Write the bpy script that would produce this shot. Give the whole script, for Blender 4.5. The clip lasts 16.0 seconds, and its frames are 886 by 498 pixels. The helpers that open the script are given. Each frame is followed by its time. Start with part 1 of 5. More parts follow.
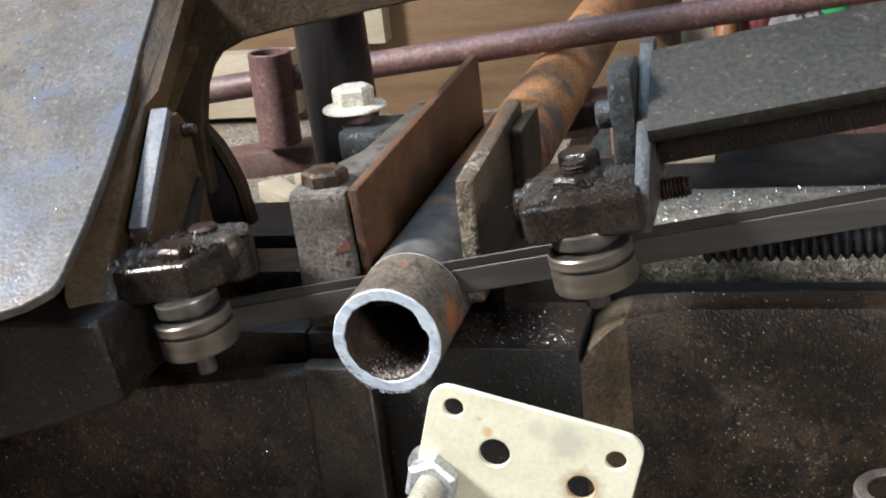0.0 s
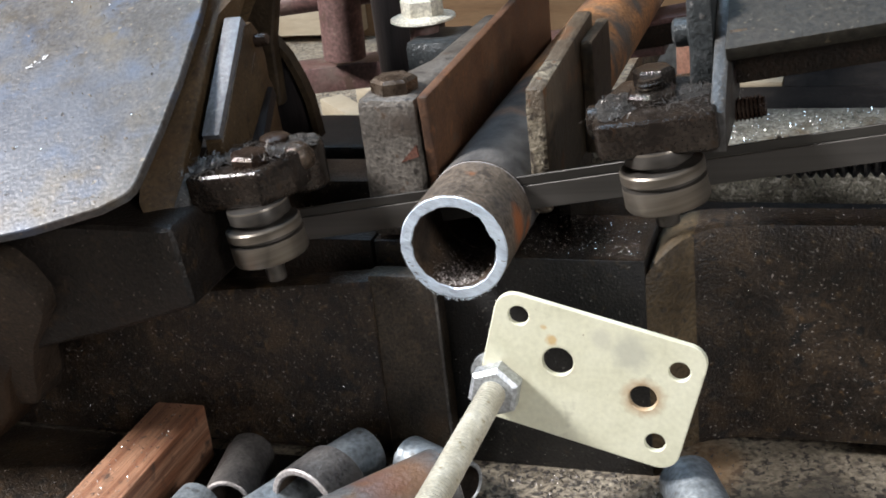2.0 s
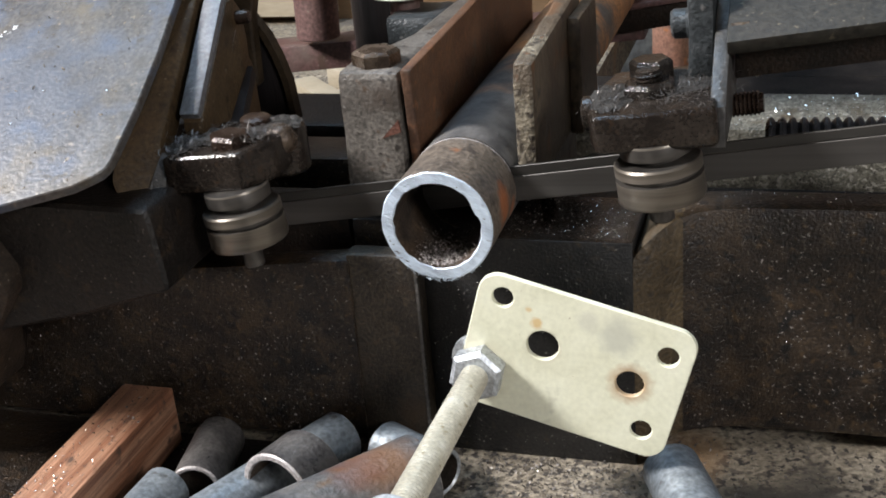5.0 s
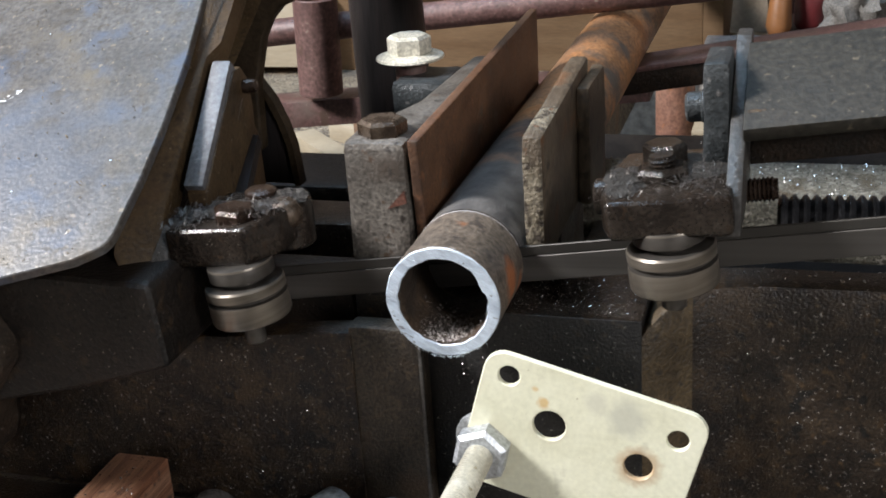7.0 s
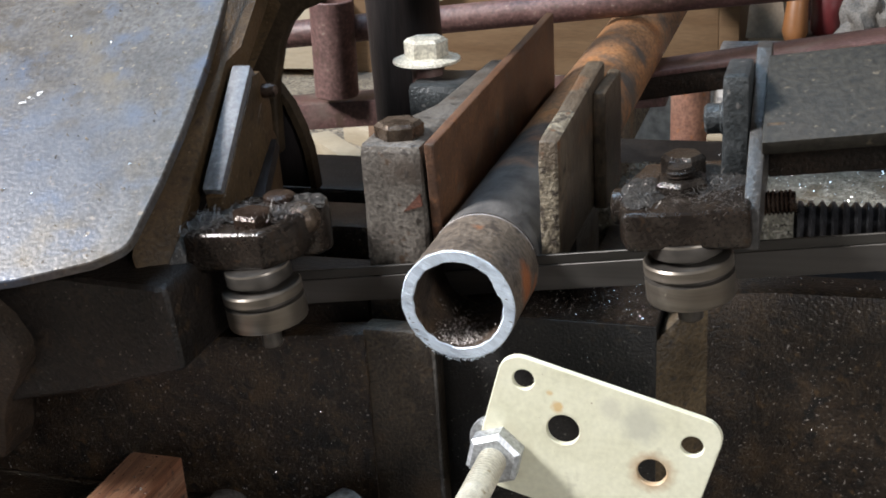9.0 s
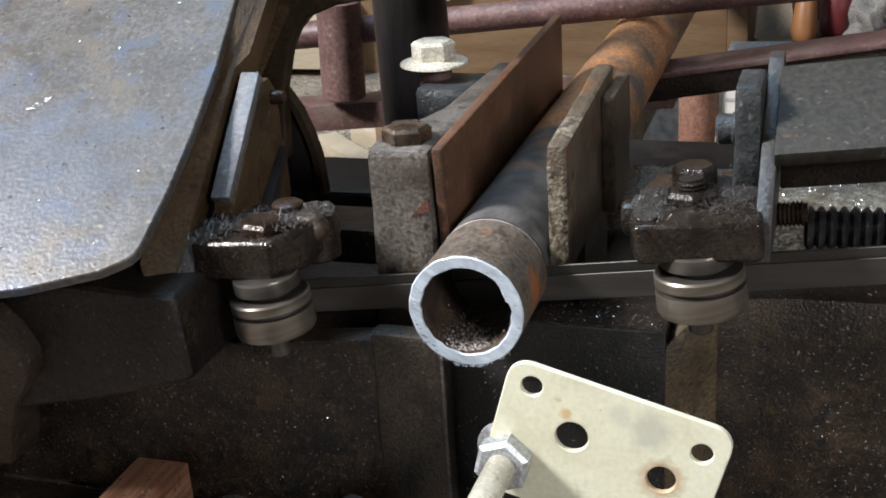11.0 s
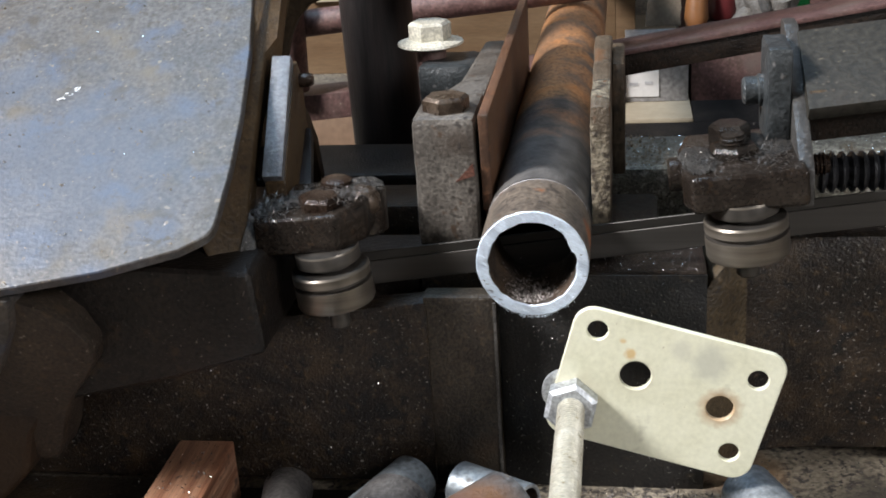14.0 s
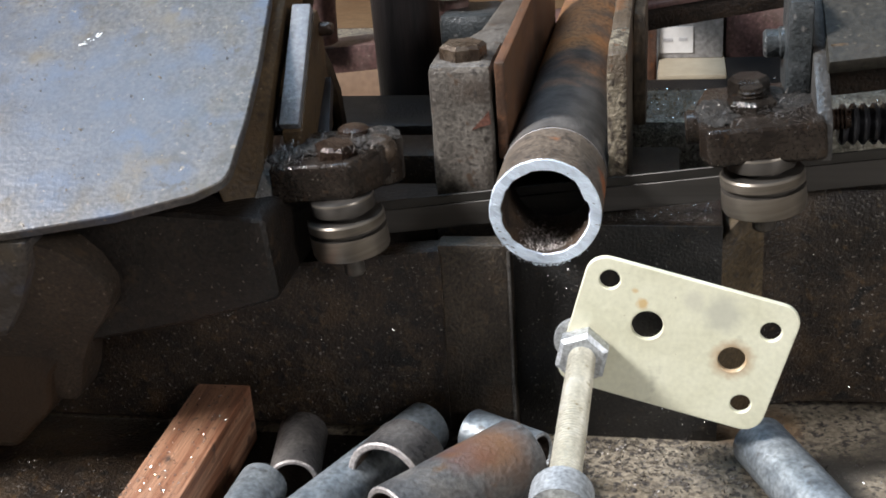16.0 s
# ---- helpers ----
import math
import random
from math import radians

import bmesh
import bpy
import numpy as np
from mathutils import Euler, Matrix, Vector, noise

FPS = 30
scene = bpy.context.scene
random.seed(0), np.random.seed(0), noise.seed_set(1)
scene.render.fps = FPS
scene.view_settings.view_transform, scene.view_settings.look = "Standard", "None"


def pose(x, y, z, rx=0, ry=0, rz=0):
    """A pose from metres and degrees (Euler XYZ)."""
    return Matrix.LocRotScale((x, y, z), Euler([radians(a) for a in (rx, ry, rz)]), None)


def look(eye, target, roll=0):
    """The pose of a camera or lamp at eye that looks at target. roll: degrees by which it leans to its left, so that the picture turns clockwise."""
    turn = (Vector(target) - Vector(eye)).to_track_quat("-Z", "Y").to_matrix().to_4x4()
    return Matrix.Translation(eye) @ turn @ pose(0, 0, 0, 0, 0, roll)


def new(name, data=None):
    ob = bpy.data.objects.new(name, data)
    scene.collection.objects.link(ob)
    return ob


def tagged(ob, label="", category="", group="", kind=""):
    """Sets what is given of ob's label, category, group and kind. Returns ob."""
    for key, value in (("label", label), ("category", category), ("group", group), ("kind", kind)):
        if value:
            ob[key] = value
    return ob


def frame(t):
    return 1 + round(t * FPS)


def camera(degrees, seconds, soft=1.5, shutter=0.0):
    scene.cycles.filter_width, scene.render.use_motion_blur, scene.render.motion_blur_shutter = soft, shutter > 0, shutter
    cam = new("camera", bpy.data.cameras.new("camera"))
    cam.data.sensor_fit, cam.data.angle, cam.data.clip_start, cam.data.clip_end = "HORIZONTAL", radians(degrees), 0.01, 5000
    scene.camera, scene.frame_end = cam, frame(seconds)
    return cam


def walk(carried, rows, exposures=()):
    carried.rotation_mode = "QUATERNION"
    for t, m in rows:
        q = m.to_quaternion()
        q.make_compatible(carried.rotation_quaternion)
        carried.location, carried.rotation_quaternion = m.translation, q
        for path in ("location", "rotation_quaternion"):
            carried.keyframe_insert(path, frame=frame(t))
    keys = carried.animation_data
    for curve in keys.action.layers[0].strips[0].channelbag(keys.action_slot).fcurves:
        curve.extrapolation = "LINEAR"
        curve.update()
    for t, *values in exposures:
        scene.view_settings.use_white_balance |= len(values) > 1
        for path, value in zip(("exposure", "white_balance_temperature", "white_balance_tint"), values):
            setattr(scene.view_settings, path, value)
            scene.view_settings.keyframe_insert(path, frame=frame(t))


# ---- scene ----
cam = camera(40.0, 16.0, soft=1.8, shutter=0.5)
PATH = [
    (0, (0.1137, -0.3087, 0.1494), (0.0164, 0.0143, 0.0236), -6.72),
    (0.5, (0.1128, -0.3066, 0.1492), (0.0175, 0.0131, 0.0140), -6.74),
    (1, (0.1093, -0.3095, 0.1456), (0.0083, 0.0063, 0.0053), -6.76),
    (1.5, (0.1098, -0.3118, 0.1440), (0.0013, 0.0006, 0.0017), -6.83),
    (2, (0.1099, -0.3133, 0.1441), (-0.0023, -0.0026, 0.0009), -6.59),
    (2.5, (0.1079, -0.3139, 0.1430), (-0.0009, -0.0024, -0.0010), -6.07),
    (3, (0.1087, -0.3111, 0.1401), (0.0007, 0.0007, -0.0038), -6.23),
    (5.5, (0.0988, -0.3019, 0.1360), (-0.0017, 0.0108, -0.0114), -4.76),
    (6, (0.0973, -0.2955, 0.1403), (-0.0067, 0.0131, -0.0132), -5.16),
    (6.5, (0.0927, -0.2957, 0.1410), (-0.0074, 0.0203, 0.0006), -4.29),
    (7, (0.0948, -0.2963, 0.1424), (-0.0056, 0.0219, 0.0071), -3.96),
    (7.5, (0.0956, -0.2972, 0.1425), (-0.0050, 0.0221, 0.0100), -3.87),
    (8, (0.0951, -0.2974, 0.1426), (-0.0074, 0.0205, 0.0083), -3.52),
    (10.5, (0.0930, -0.2951, 0.1435), (-0.0126, 0.0219, 0.0095), -3.80),
    (11, (0.0928, -0.2944, 0.1439), (-0.0128, 0.0223, 0.0092), -3.72),
    (11.5, (0.0673, -0.3163, 0.1342), (-0.0085, 0.0014, -0.0174), -3.34),
    (12, (0.0399, -0.3307, 0.1383), (0.0070, -0.0008, -0.0019), -3.20),
    (12.5, (0.0364, -0.3321, 0.1359), (-0.0073, -0.0025, -0.0022), -3.76),
    (13, (0.0327, -0.3331, 0.1375), (-0.0120, -0.0030, 0.0009), -3.95),
    (13.5, (0.0256, -0.3318, 0.1389), (-0.0239, -0.0018, 0.0039), -3.64),
    (14, (0.0277, -0.3310, 0.1395), (-0.0261, -0.0012, 0.0056), -3.76),
    (14.5, (0.0262, -0.3313, 0.1394), (-0.0299, -0.0017, 0.0057), -3.74),
    (15, (0.0292, -0.3334, 0.1363), (-0.0298, -0.0054, 0.0003), -3.72),
    (15.5, (0.0326, -0.3324, 0.1346), (-0.0295, -0.0070, -0.0063), -3.49),
    (16, (0.0364, -0.3318, 0.1353), (-0.0296, -0.0084, -0.0084), -3.87),
]
walk(cam, [(t, look(eye, target, roll)) for t, eye, target, roll in PATH], [(0, 0.34), (0.5, 0.30), (1, 0.2), (2, 0.09), (2.5, 0.07), (11, 0.08), (12, 0.02), (14, 0.02), (16, 0.05)])

# ---- world and light ----
scene.view_settings.exposure = 0.0
world = bpy.data.worlds.new("workshop_air")
scene.world = world
world.use_nodes = True
wn = world.node_tree.nodes["Background"]
wn.inputs[0].default_value = (0.62, 0.72, 1.0, 1)
wn.inputs[1].default_value = 0.16


def area_lamp(name, eye, target, size, power, colour):
    d = bpy.data.lights.new(name, "AREA")
    d.shape, d.size, d.energy, d.color = "DISK", size, power, colour
    ob = new(name, d)
    ob.matrix_world = look(eye, target)
    return ob


area_lamp("work_lamp", (-0.80, -0.30, 0.76), (0, 0.02, -0.02), 0.27, 35.0, (1.0, 0.985, 0.99))
area_lamp("bench_lamp", (0.72, -0.62, 0.45), (0, 0.02, -0.02), 0.24, 4.9, (0.98, 0.97, 0.99))
area_lamp("ceiling_tube", (-0.35, 0.20, 1.30), (-0.08, 0.1, 0), 0.7, 12.0, (0.50, 0.73, 1.0))

# ---- materials ----


def surf(name, cols, scale=60, rough=(0.4, 0.65), metal=0.0, bump=0.25, fine=900, spots=None, stretch=(1, 1, 1), spec=0.5, grain=0.35):
    """A worn surface: broad colour change, fine grain, spots of a second tone, relief."""
    m = bpy.data.materials.new(name)
    m.use_nodes = True
    nt = m.node_tree
    n, lk = nt.nodes, nt.links
    b = n["Principled BSDF"]
    tc = n.new("ShaderNodeTexCoord")
    mp = n.new("ShaderNodeMapping")
    mp.inputs["Scale"].default_value = stretch
    lk.new(tc.outputs["Object"], mp.inputs[0])
    big = n.new("ShaderNodeTexNoise")
    big.inputs["Scale"].default_value, big.inputs["Detail"].default_value, big.inputs["Roughness"].default_value = scale, 6, 0.62
    lk.new(mp.outputs[0], big.inputs["Vector"])
    ramp = n.new("ShaderNodeValToRGB")
    el = ramp.color_ramp.elements
    for i, c in enumerate(cols):
        p = 0.32 + 0.36 * i / max(1, len(cols) - 1)
        e = el[i] if i < 2 else el.new(p)
        e.position, e.color = p, (*c, 1)
    lk.new(big.outputs["Fac"], ramp.inputs[0])
    small = n.new("ShaderNodeTexNoise")
    small.inputs["Scale"].default_value, small.inputs["Detail"].default_value = fine, 4
    lk.new(mp.outputs[0], small.inputs["Vector"])
    mr = n.new("ShaderNodeMapRange")
    mr.inputs["From Min"].default_value, mr.inputs["From Max"].default_value = 0.3, 0.7
    mr.inputs["To Min"].default_value, mr.inputs["To Max"].default_value = 1 - grain, 1 + grain
    lk.new(small.outputs["Fac"], mr.inputs[0])
    mul = n.new("ShaderNodeVectorMath")
    mul.operation = "MULTIPLY"
    lk.new(ramp.outputs[0], mul.inputs[0])
    lk.new(mr.outputs[0], mul.inputs[1])
    col = mul.outputs[0]
    for sc, lo, hi, c in spots or ():
        sn = n.new("ShaderNodeTexNoise")
        sn.inputs["Scale"].default_value, sn.inputs["Detail"].default_value = sc, 5
        lk.new(tc.outputs["Object"], sn.inputs["Vector"])
        sm = n.new("ShaderNodeMapRange")
        sm.inputs["From Min"].default_value, sm.inputs["From Max"].default_value = lo, hi
        lk.new(sn.outputs["Fac"], sm.inputs[0])
        mx = n.new("ShaderNodeMix")
        mx.data_type = "RGBA"
        lk.new(sm.outputs[0], mx.inputs["Factor"])
        lk.new(col, mx.inputs["A"])
        mx.inputs["B"].default_value = (*c, 1)
        col = mx.outputs["Result"]
    lk.new(col, b.inputs["Base Color"])
    rr = n.new("ShaderNodeMapRange")
    rr.inputs["To Min"].default_value, rr.inputs["To Max"].default_value = rough
    rr.inputs["From Min"].default_value, rr.inputs["From Max"].default_value = 0.3, 0.7
    lk.new(big.outputs["Fac"], rr.inputs[0])
    lk.new(rr.outputs[0], b.inputs["Roughness"])
    b.inputs["Metallic"].default_value = metal
    b.inputs["Specular IOR Level"].default_value = spec
    add = n.new("ShaderNodeMath")
    add.operation = "ADD"
    lk.new(big.outputs["Fac"], add.inputs[0])
    lk.new(small.outputs["Fac"], add.inputs[1])
    bp = n.new("ShaderNodeBump")
    bp.inputs["Strength"].default_value, bp.inputs["Distance"].default_value = bump, 0.0012
    lk.new(add.outputs[0], bp.inputs["Height"])
    lk.new(bp.outputs[0], b.inputs["Normal"])
    return m


M_BED = surf("oily_cast_iron", [(0.0072, 0.0052, 0.0043), (0.0185, 0.0120, 0.0076), (0.046, 0.030, 0.0168)], 48, (0.3, 0.55), 0.0, 0.5, 1100,
             [(300, 0.59, 0.69, (0.062, 0.037, 0.017)), (60, 0.58, 0.7, (0.045, 0.027, 0.013)), (420, 0.62, 0.7, (0.06, 0.048, 0.037)), (200, 0.56, 0.66, (0.006, 0.005, 0.0045)), (900, 0.65, 0.71, (0.22, 0.20, 0.185))], grain=0.6)
M_BEDGREY = surf("grey_cast_iron", [(0.0385, 0.035, 0.0315), (0.063, 0.0574, 0.0518), (0.091, 0.084, 0.0735)], 70, (0.4, 0.6), 0.2, 0.5, 900,
                 [(160, 0.58, 0.7, (0.07, 0.045, 0.028)), (800, 0.66, 0.72, (0.3, 0.28, 0.25))])
M_WEB = surf("rough_brown_casting", [(0.036, 0.024, 0.0115), (0.066, 0.045, 0.022), (0.105, 0.073, 0.037)], 50, (0.5, 0.7), 0.0, 0.6, 800, [(300, 0.6, 0.7, (0.026, 0.019, 0.013)), (40, 0.56, 0.7, (0.03, 0.021, 0.012))])
M_PAINT = surf("worn_grey_paint", [(0.054, 0.046, 0.039), (0.069, 0.061, 0.054), (0.080, 0.074, 0.069)], 48, (0.34, 0.5), 0.1, 0.2, 650,
               [(70, 0.53, 0.70, (0.060, 0.070, 0.096)), (120, 0.58, 0.70, (0.050, 0.041, 0.032)), (260, 0.60, 0.69, (0.045, 0.036, 0.027)), (60, 0.58, 0.74, (0.096, 0.078, 0.055)), (420, 0.65, 0.72, (0.18, 0.145, 0.105))], grain=0.45)

M_ARMGREY = surf("grey_arm_paint", [(0.0150, 0.0133, 0.0100), (0.0205, 0.0183, 0.0140), (0.0265, 0.0235, 0.0180)], 30, (0.55, 0.7), 0.0, 0.3, 500,
                 [(420, 0.63, 0.72, (0.085, 0.07, 0.05)), (45, 0.6, 0.72, (0.026, 0.021, 0.016))], spec=0.3, grain=0.5)
M_RIM = surf("brown_oiled_edge", [(0.026, 0.0160, 0.0072), (0.052, 0.0325, 0.0150), (0.080, 0.0520, 0.0255)], 50, (0.42, 0.62), 0.0, 0.3, 700, [(200, 0.58, 0.7, (0.020, 0.012, 0.006)), (30, 0.55, 0.7, (0.070, 0.039, 0.0165)), (600, 0.66, 0.73, (0.15, 0.12, 0.085))], spec=0.35)
M_FRAME = surf("dark_brown_frame", [(0.014, 0.0088, 0.0045), (0.028, 0.0185, 0.010), (0.044, 0.0295, 0.016)], 40, (0.45, 0.65), 0.0, 0.3, 700, [(160, 0.6, 0.7, (0.05, 0.033, 0.018))], spec=0.3)
M_CASTING = surf("rust_stained_casting", [(0.0070, 0.0054, 0.0045), (0.0125, 0.0092, 0.0072), (0.021, 0.0145, 0.010)], 30, (0.4, 0.6), 0.0, 0.45, 800,
                 [(150, 0.6, 0.7, (0.03, 0.019, 0.011)), (900, 0.68, 0.73, (0.12, 0.10, 0.085))], spec=0.35, grain=0.6)
M_COLUMN = surf("worn_web_casting", [(0.017, 0.0125, 0.0088), (0.032, 0.024, 0.0165), (0.054, 0.041, 0.027)], 44, (0.4, 0.6), 0.0, 0.5, 1000,
                [(260, 0.58, 0.68, (0.06, 0.042, 0.026)), (80, 0.58, 0.7, (0.04, 0.025, 0.013)), (900, 0.66, 0.72, (0.16, 0.14, 0.12))], grain=0.6)
M_PANEL = surf("blue_black_panel", [(0.0085, 0.0082, 0.0082), (0.0145, 0.0138, 0.0132), (0.024, 0.022, 0.0195)], 50, (0.35, 0.55), 0.1, 0.35, 1000,
               [(240, 0.6, 0.7, (0.034, 0.026, 0.018)), (900, 0.67, 0.72, (0.14, 0.13, 0.12))], grain=0.5)
M_RAIL = surf("filing_dusted_rail", [(0.075, 0.068, 0.052), (0.135, 0.125, 0.098), (0.20, 0.186, 0.15)], 160, (0.45, 0.65), 0.15, 0.7, 900,
              [(420, 0.56, 0.64, (0.3, 0.28, 0.24)), (60, 0.58, 0.7, (0.10, 0.075, 0.045)), (600, 0.6, 0.66, (0.03, 0.025, 0.02))], grain=0.5)
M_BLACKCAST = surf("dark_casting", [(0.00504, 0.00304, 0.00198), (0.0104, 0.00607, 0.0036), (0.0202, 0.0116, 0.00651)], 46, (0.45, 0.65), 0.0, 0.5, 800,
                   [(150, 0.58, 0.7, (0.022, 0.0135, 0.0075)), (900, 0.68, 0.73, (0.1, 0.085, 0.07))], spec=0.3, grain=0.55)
M_OILSTEEL = surf("oily_dark_steel", [(0.012, 0.0088, 0.007), (0.022, 0.0165, 0.013), (0.036, 0.028, 0.022)], 120, (0.1, 0.28), 0.3, 0.2, 1000,
                  [(220, 0.6, 0.7, (0.034, 0.021, 0.013)), (900, 0.68, 0.74, (0.16, 0.14, 0.12))], grain=0.5)
M_BOLT = surf("oily_brown_bolt", [(0.016, 0.010, 0.0072), (0.031, 0.019, 0.0135), (0.050, 0.034, 0.025)], 160, (0.12, 0.26), 0.4, 0.3, 1300)
M_WETBOLT = surf("wet_black_bolt", [(0.014, 0.0112, 0.0095), (0.026, 0.021, 0.0175), (0.042, 0.035, 0.029)], 160, (0.08, 0.2), 0.5, 0.35, 1300, [(300, 0.6, 0.7, (0.045, 0.025, 0.014))])
M_VISEBOLT = surf("worn_golden_bolt", [(0.035, 0.023, 0.016), (0.066, 0.046, 0.032), (0.12, 0.09, 0.066)], 160, (0.2, 0.34), 0.45, 0.3, 1300)
M_BAR = surf("bare_grey_bar", [(0.085, 0.084, 0.087), (0.118, 0.118, 0.124), (0.150, 0.150, 0.158)], 60, (0.36, 0.5), 0.2, 0.2, 700,
             [(160, 0.62, 0.74, (0.075, 0.058, 0.045)), (700, 0.66, 0.73, (0.22, 0.21, 0.2))], grain=0.3)
M_BEARING = surf("worn_bearing_steel", [(0.112, 0.094, 0.076), (0.165, 0.143, 0.117), (0.21, 0.184, 0.154)], 60, (0.3, 0.42), 0.65, 0.05, 300, grain=0.1, stretch=(0.2, 0.2, 4))
M_BEARDARK = surf("bearing_groove", [(0.05, 0.045, 0.04), (0.09, 0.08, 0.07)], 60, (0.35, 0.5), 0.6, 0.05, 300)
M_BLADE = surf("running_blade_steel", [(0.050, 0.046, 0.042), (0.062, 0.057, 0.052), (0.075, 0.069, 0.063)], 30, (0.45, 0.6), 0.5, 0.03, 200, grain=0.08, stretch=(0.03, 1, 4))
M_BLADEDARK = surf("blade_back_steel", [(0.030, 0.027, 0.025), (0.045, 0.042, 0.037)], 30, (0.4, 0.55), 0.5, 0.03, 200, grain=0.08, stretch=(0.03, 1, 4))
M_RUST = surf("brown_rusted_plate", [(0.048, 0.0195, 0.009), (0.085, 0.038, 0.0175), (0.118, 0.057, 0.027)], 40, (0.5, 0.7), 0.0, 0.3, 900,
              [(26, 0.54, 0.7, (0.036, 0.017, 0.009)), (240, 0.6, 0.7, (0.14, 0.058, 0.024)), (90, 0.6, 0.7, (0.07, 0.05, 0.036))])
M_SALMON = surf("salmon_primed_tube", [(0.15, 0.075, 0.052), (0.21, 0.105, 0.072), (0.25, 0.14, 0.10)], 30, (0.45, 0.62), 0.0, 0.2, 500,
                [(45, 0.58, 0.7, (0.10, 0.06, 0.048)), (200, 0.63, 0.72, (0.3, 0.12, 0.05))])
M_CARTON = surf("brown_cardboard", [(0.150, 0.092, 0.056), (0.175, 0.108, 0.067), (0.20, 0.126, 0.08)], 14, (0.7, 0.85), 0.0, 0.08, 300, grain=0.12)
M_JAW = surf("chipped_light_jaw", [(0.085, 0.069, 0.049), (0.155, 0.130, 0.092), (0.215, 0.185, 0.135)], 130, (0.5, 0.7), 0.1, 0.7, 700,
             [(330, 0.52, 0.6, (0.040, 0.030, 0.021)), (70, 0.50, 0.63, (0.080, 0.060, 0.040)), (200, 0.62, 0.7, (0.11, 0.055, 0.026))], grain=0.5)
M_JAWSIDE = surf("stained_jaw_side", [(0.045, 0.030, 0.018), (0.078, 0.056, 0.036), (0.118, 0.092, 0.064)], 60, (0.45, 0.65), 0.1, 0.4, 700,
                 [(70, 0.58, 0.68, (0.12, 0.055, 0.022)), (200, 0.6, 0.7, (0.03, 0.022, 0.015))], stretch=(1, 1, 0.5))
M_BLOCK = surf("grey_vise_block", [(0.060, 0.052, 0.045), (0.100, 0.089, 0.077), (0.140, 0.124, 0.108)], 60, (0.4, 0.6), 0.15, 0.28, 900,
               [(200, 0.62, 0.7, (0.07, 0.045, 0.03)), (620, 0.66, 0.72, (0.17, 0.155, 0.14)), (40, 0.58, 0.70, (0.055, 0.042, 0.033)), (300, 0.6, 0.68, (0.034, 0.028, 0.024))], grain=0.5)
M_NOTCH = surf("red_brown_notch", [(0.06, 0.022, 0.015), (0.1, 0.04, 0.026)], 200, (0.4, 0.6), 0.0, 0.3, 900)
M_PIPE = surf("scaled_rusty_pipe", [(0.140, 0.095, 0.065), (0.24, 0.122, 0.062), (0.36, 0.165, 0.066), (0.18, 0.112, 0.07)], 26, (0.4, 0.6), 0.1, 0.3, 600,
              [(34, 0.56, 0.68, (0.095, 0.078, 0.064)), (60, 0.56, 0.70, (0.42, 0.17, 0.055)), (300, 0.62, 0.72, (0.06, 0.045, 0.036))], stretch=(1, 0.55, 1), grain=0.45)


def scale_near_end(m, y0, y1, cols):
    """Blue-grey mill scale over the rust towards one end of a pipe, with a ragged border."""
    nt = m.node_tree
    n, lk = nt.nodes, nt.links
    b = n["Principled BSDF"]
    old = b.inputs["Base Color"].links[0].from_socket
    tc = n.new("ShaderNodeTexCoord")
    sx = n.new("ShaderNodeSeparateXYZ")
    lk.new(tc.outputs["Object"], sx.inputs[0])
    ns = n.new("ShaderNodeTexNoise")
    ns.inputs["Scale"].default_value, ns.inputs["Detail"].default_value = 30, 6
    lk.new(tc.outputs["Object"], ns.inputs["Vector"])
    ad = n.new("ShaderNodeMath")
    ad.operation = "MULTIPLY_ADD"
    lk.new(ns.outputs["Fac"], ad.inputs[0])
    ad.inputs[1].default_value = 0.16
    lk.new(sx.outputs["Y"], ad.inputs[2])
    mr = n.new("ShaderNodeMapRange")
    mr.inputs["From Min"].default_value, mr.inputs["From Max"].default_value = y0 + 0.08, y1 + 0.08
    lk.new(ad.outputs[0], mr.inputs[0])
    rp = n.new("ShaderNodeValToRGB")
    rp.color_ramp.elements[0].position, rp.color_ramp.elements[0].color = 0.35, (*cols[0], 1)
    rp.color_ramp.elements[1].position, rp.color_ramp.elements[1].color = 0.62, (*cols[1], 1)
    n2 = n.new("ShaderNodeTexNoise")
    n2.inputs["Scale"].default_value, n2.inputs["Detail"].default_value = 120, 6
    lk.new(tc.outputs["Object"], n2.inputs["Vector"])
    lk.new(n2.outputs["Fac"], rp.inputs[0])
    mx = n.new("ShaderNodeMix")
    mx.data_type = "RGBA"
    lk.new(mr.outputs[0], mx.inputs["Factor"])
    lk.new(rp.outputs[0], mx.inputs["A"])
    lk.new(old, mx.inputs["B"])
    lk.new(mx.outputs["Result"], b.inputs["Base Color"])


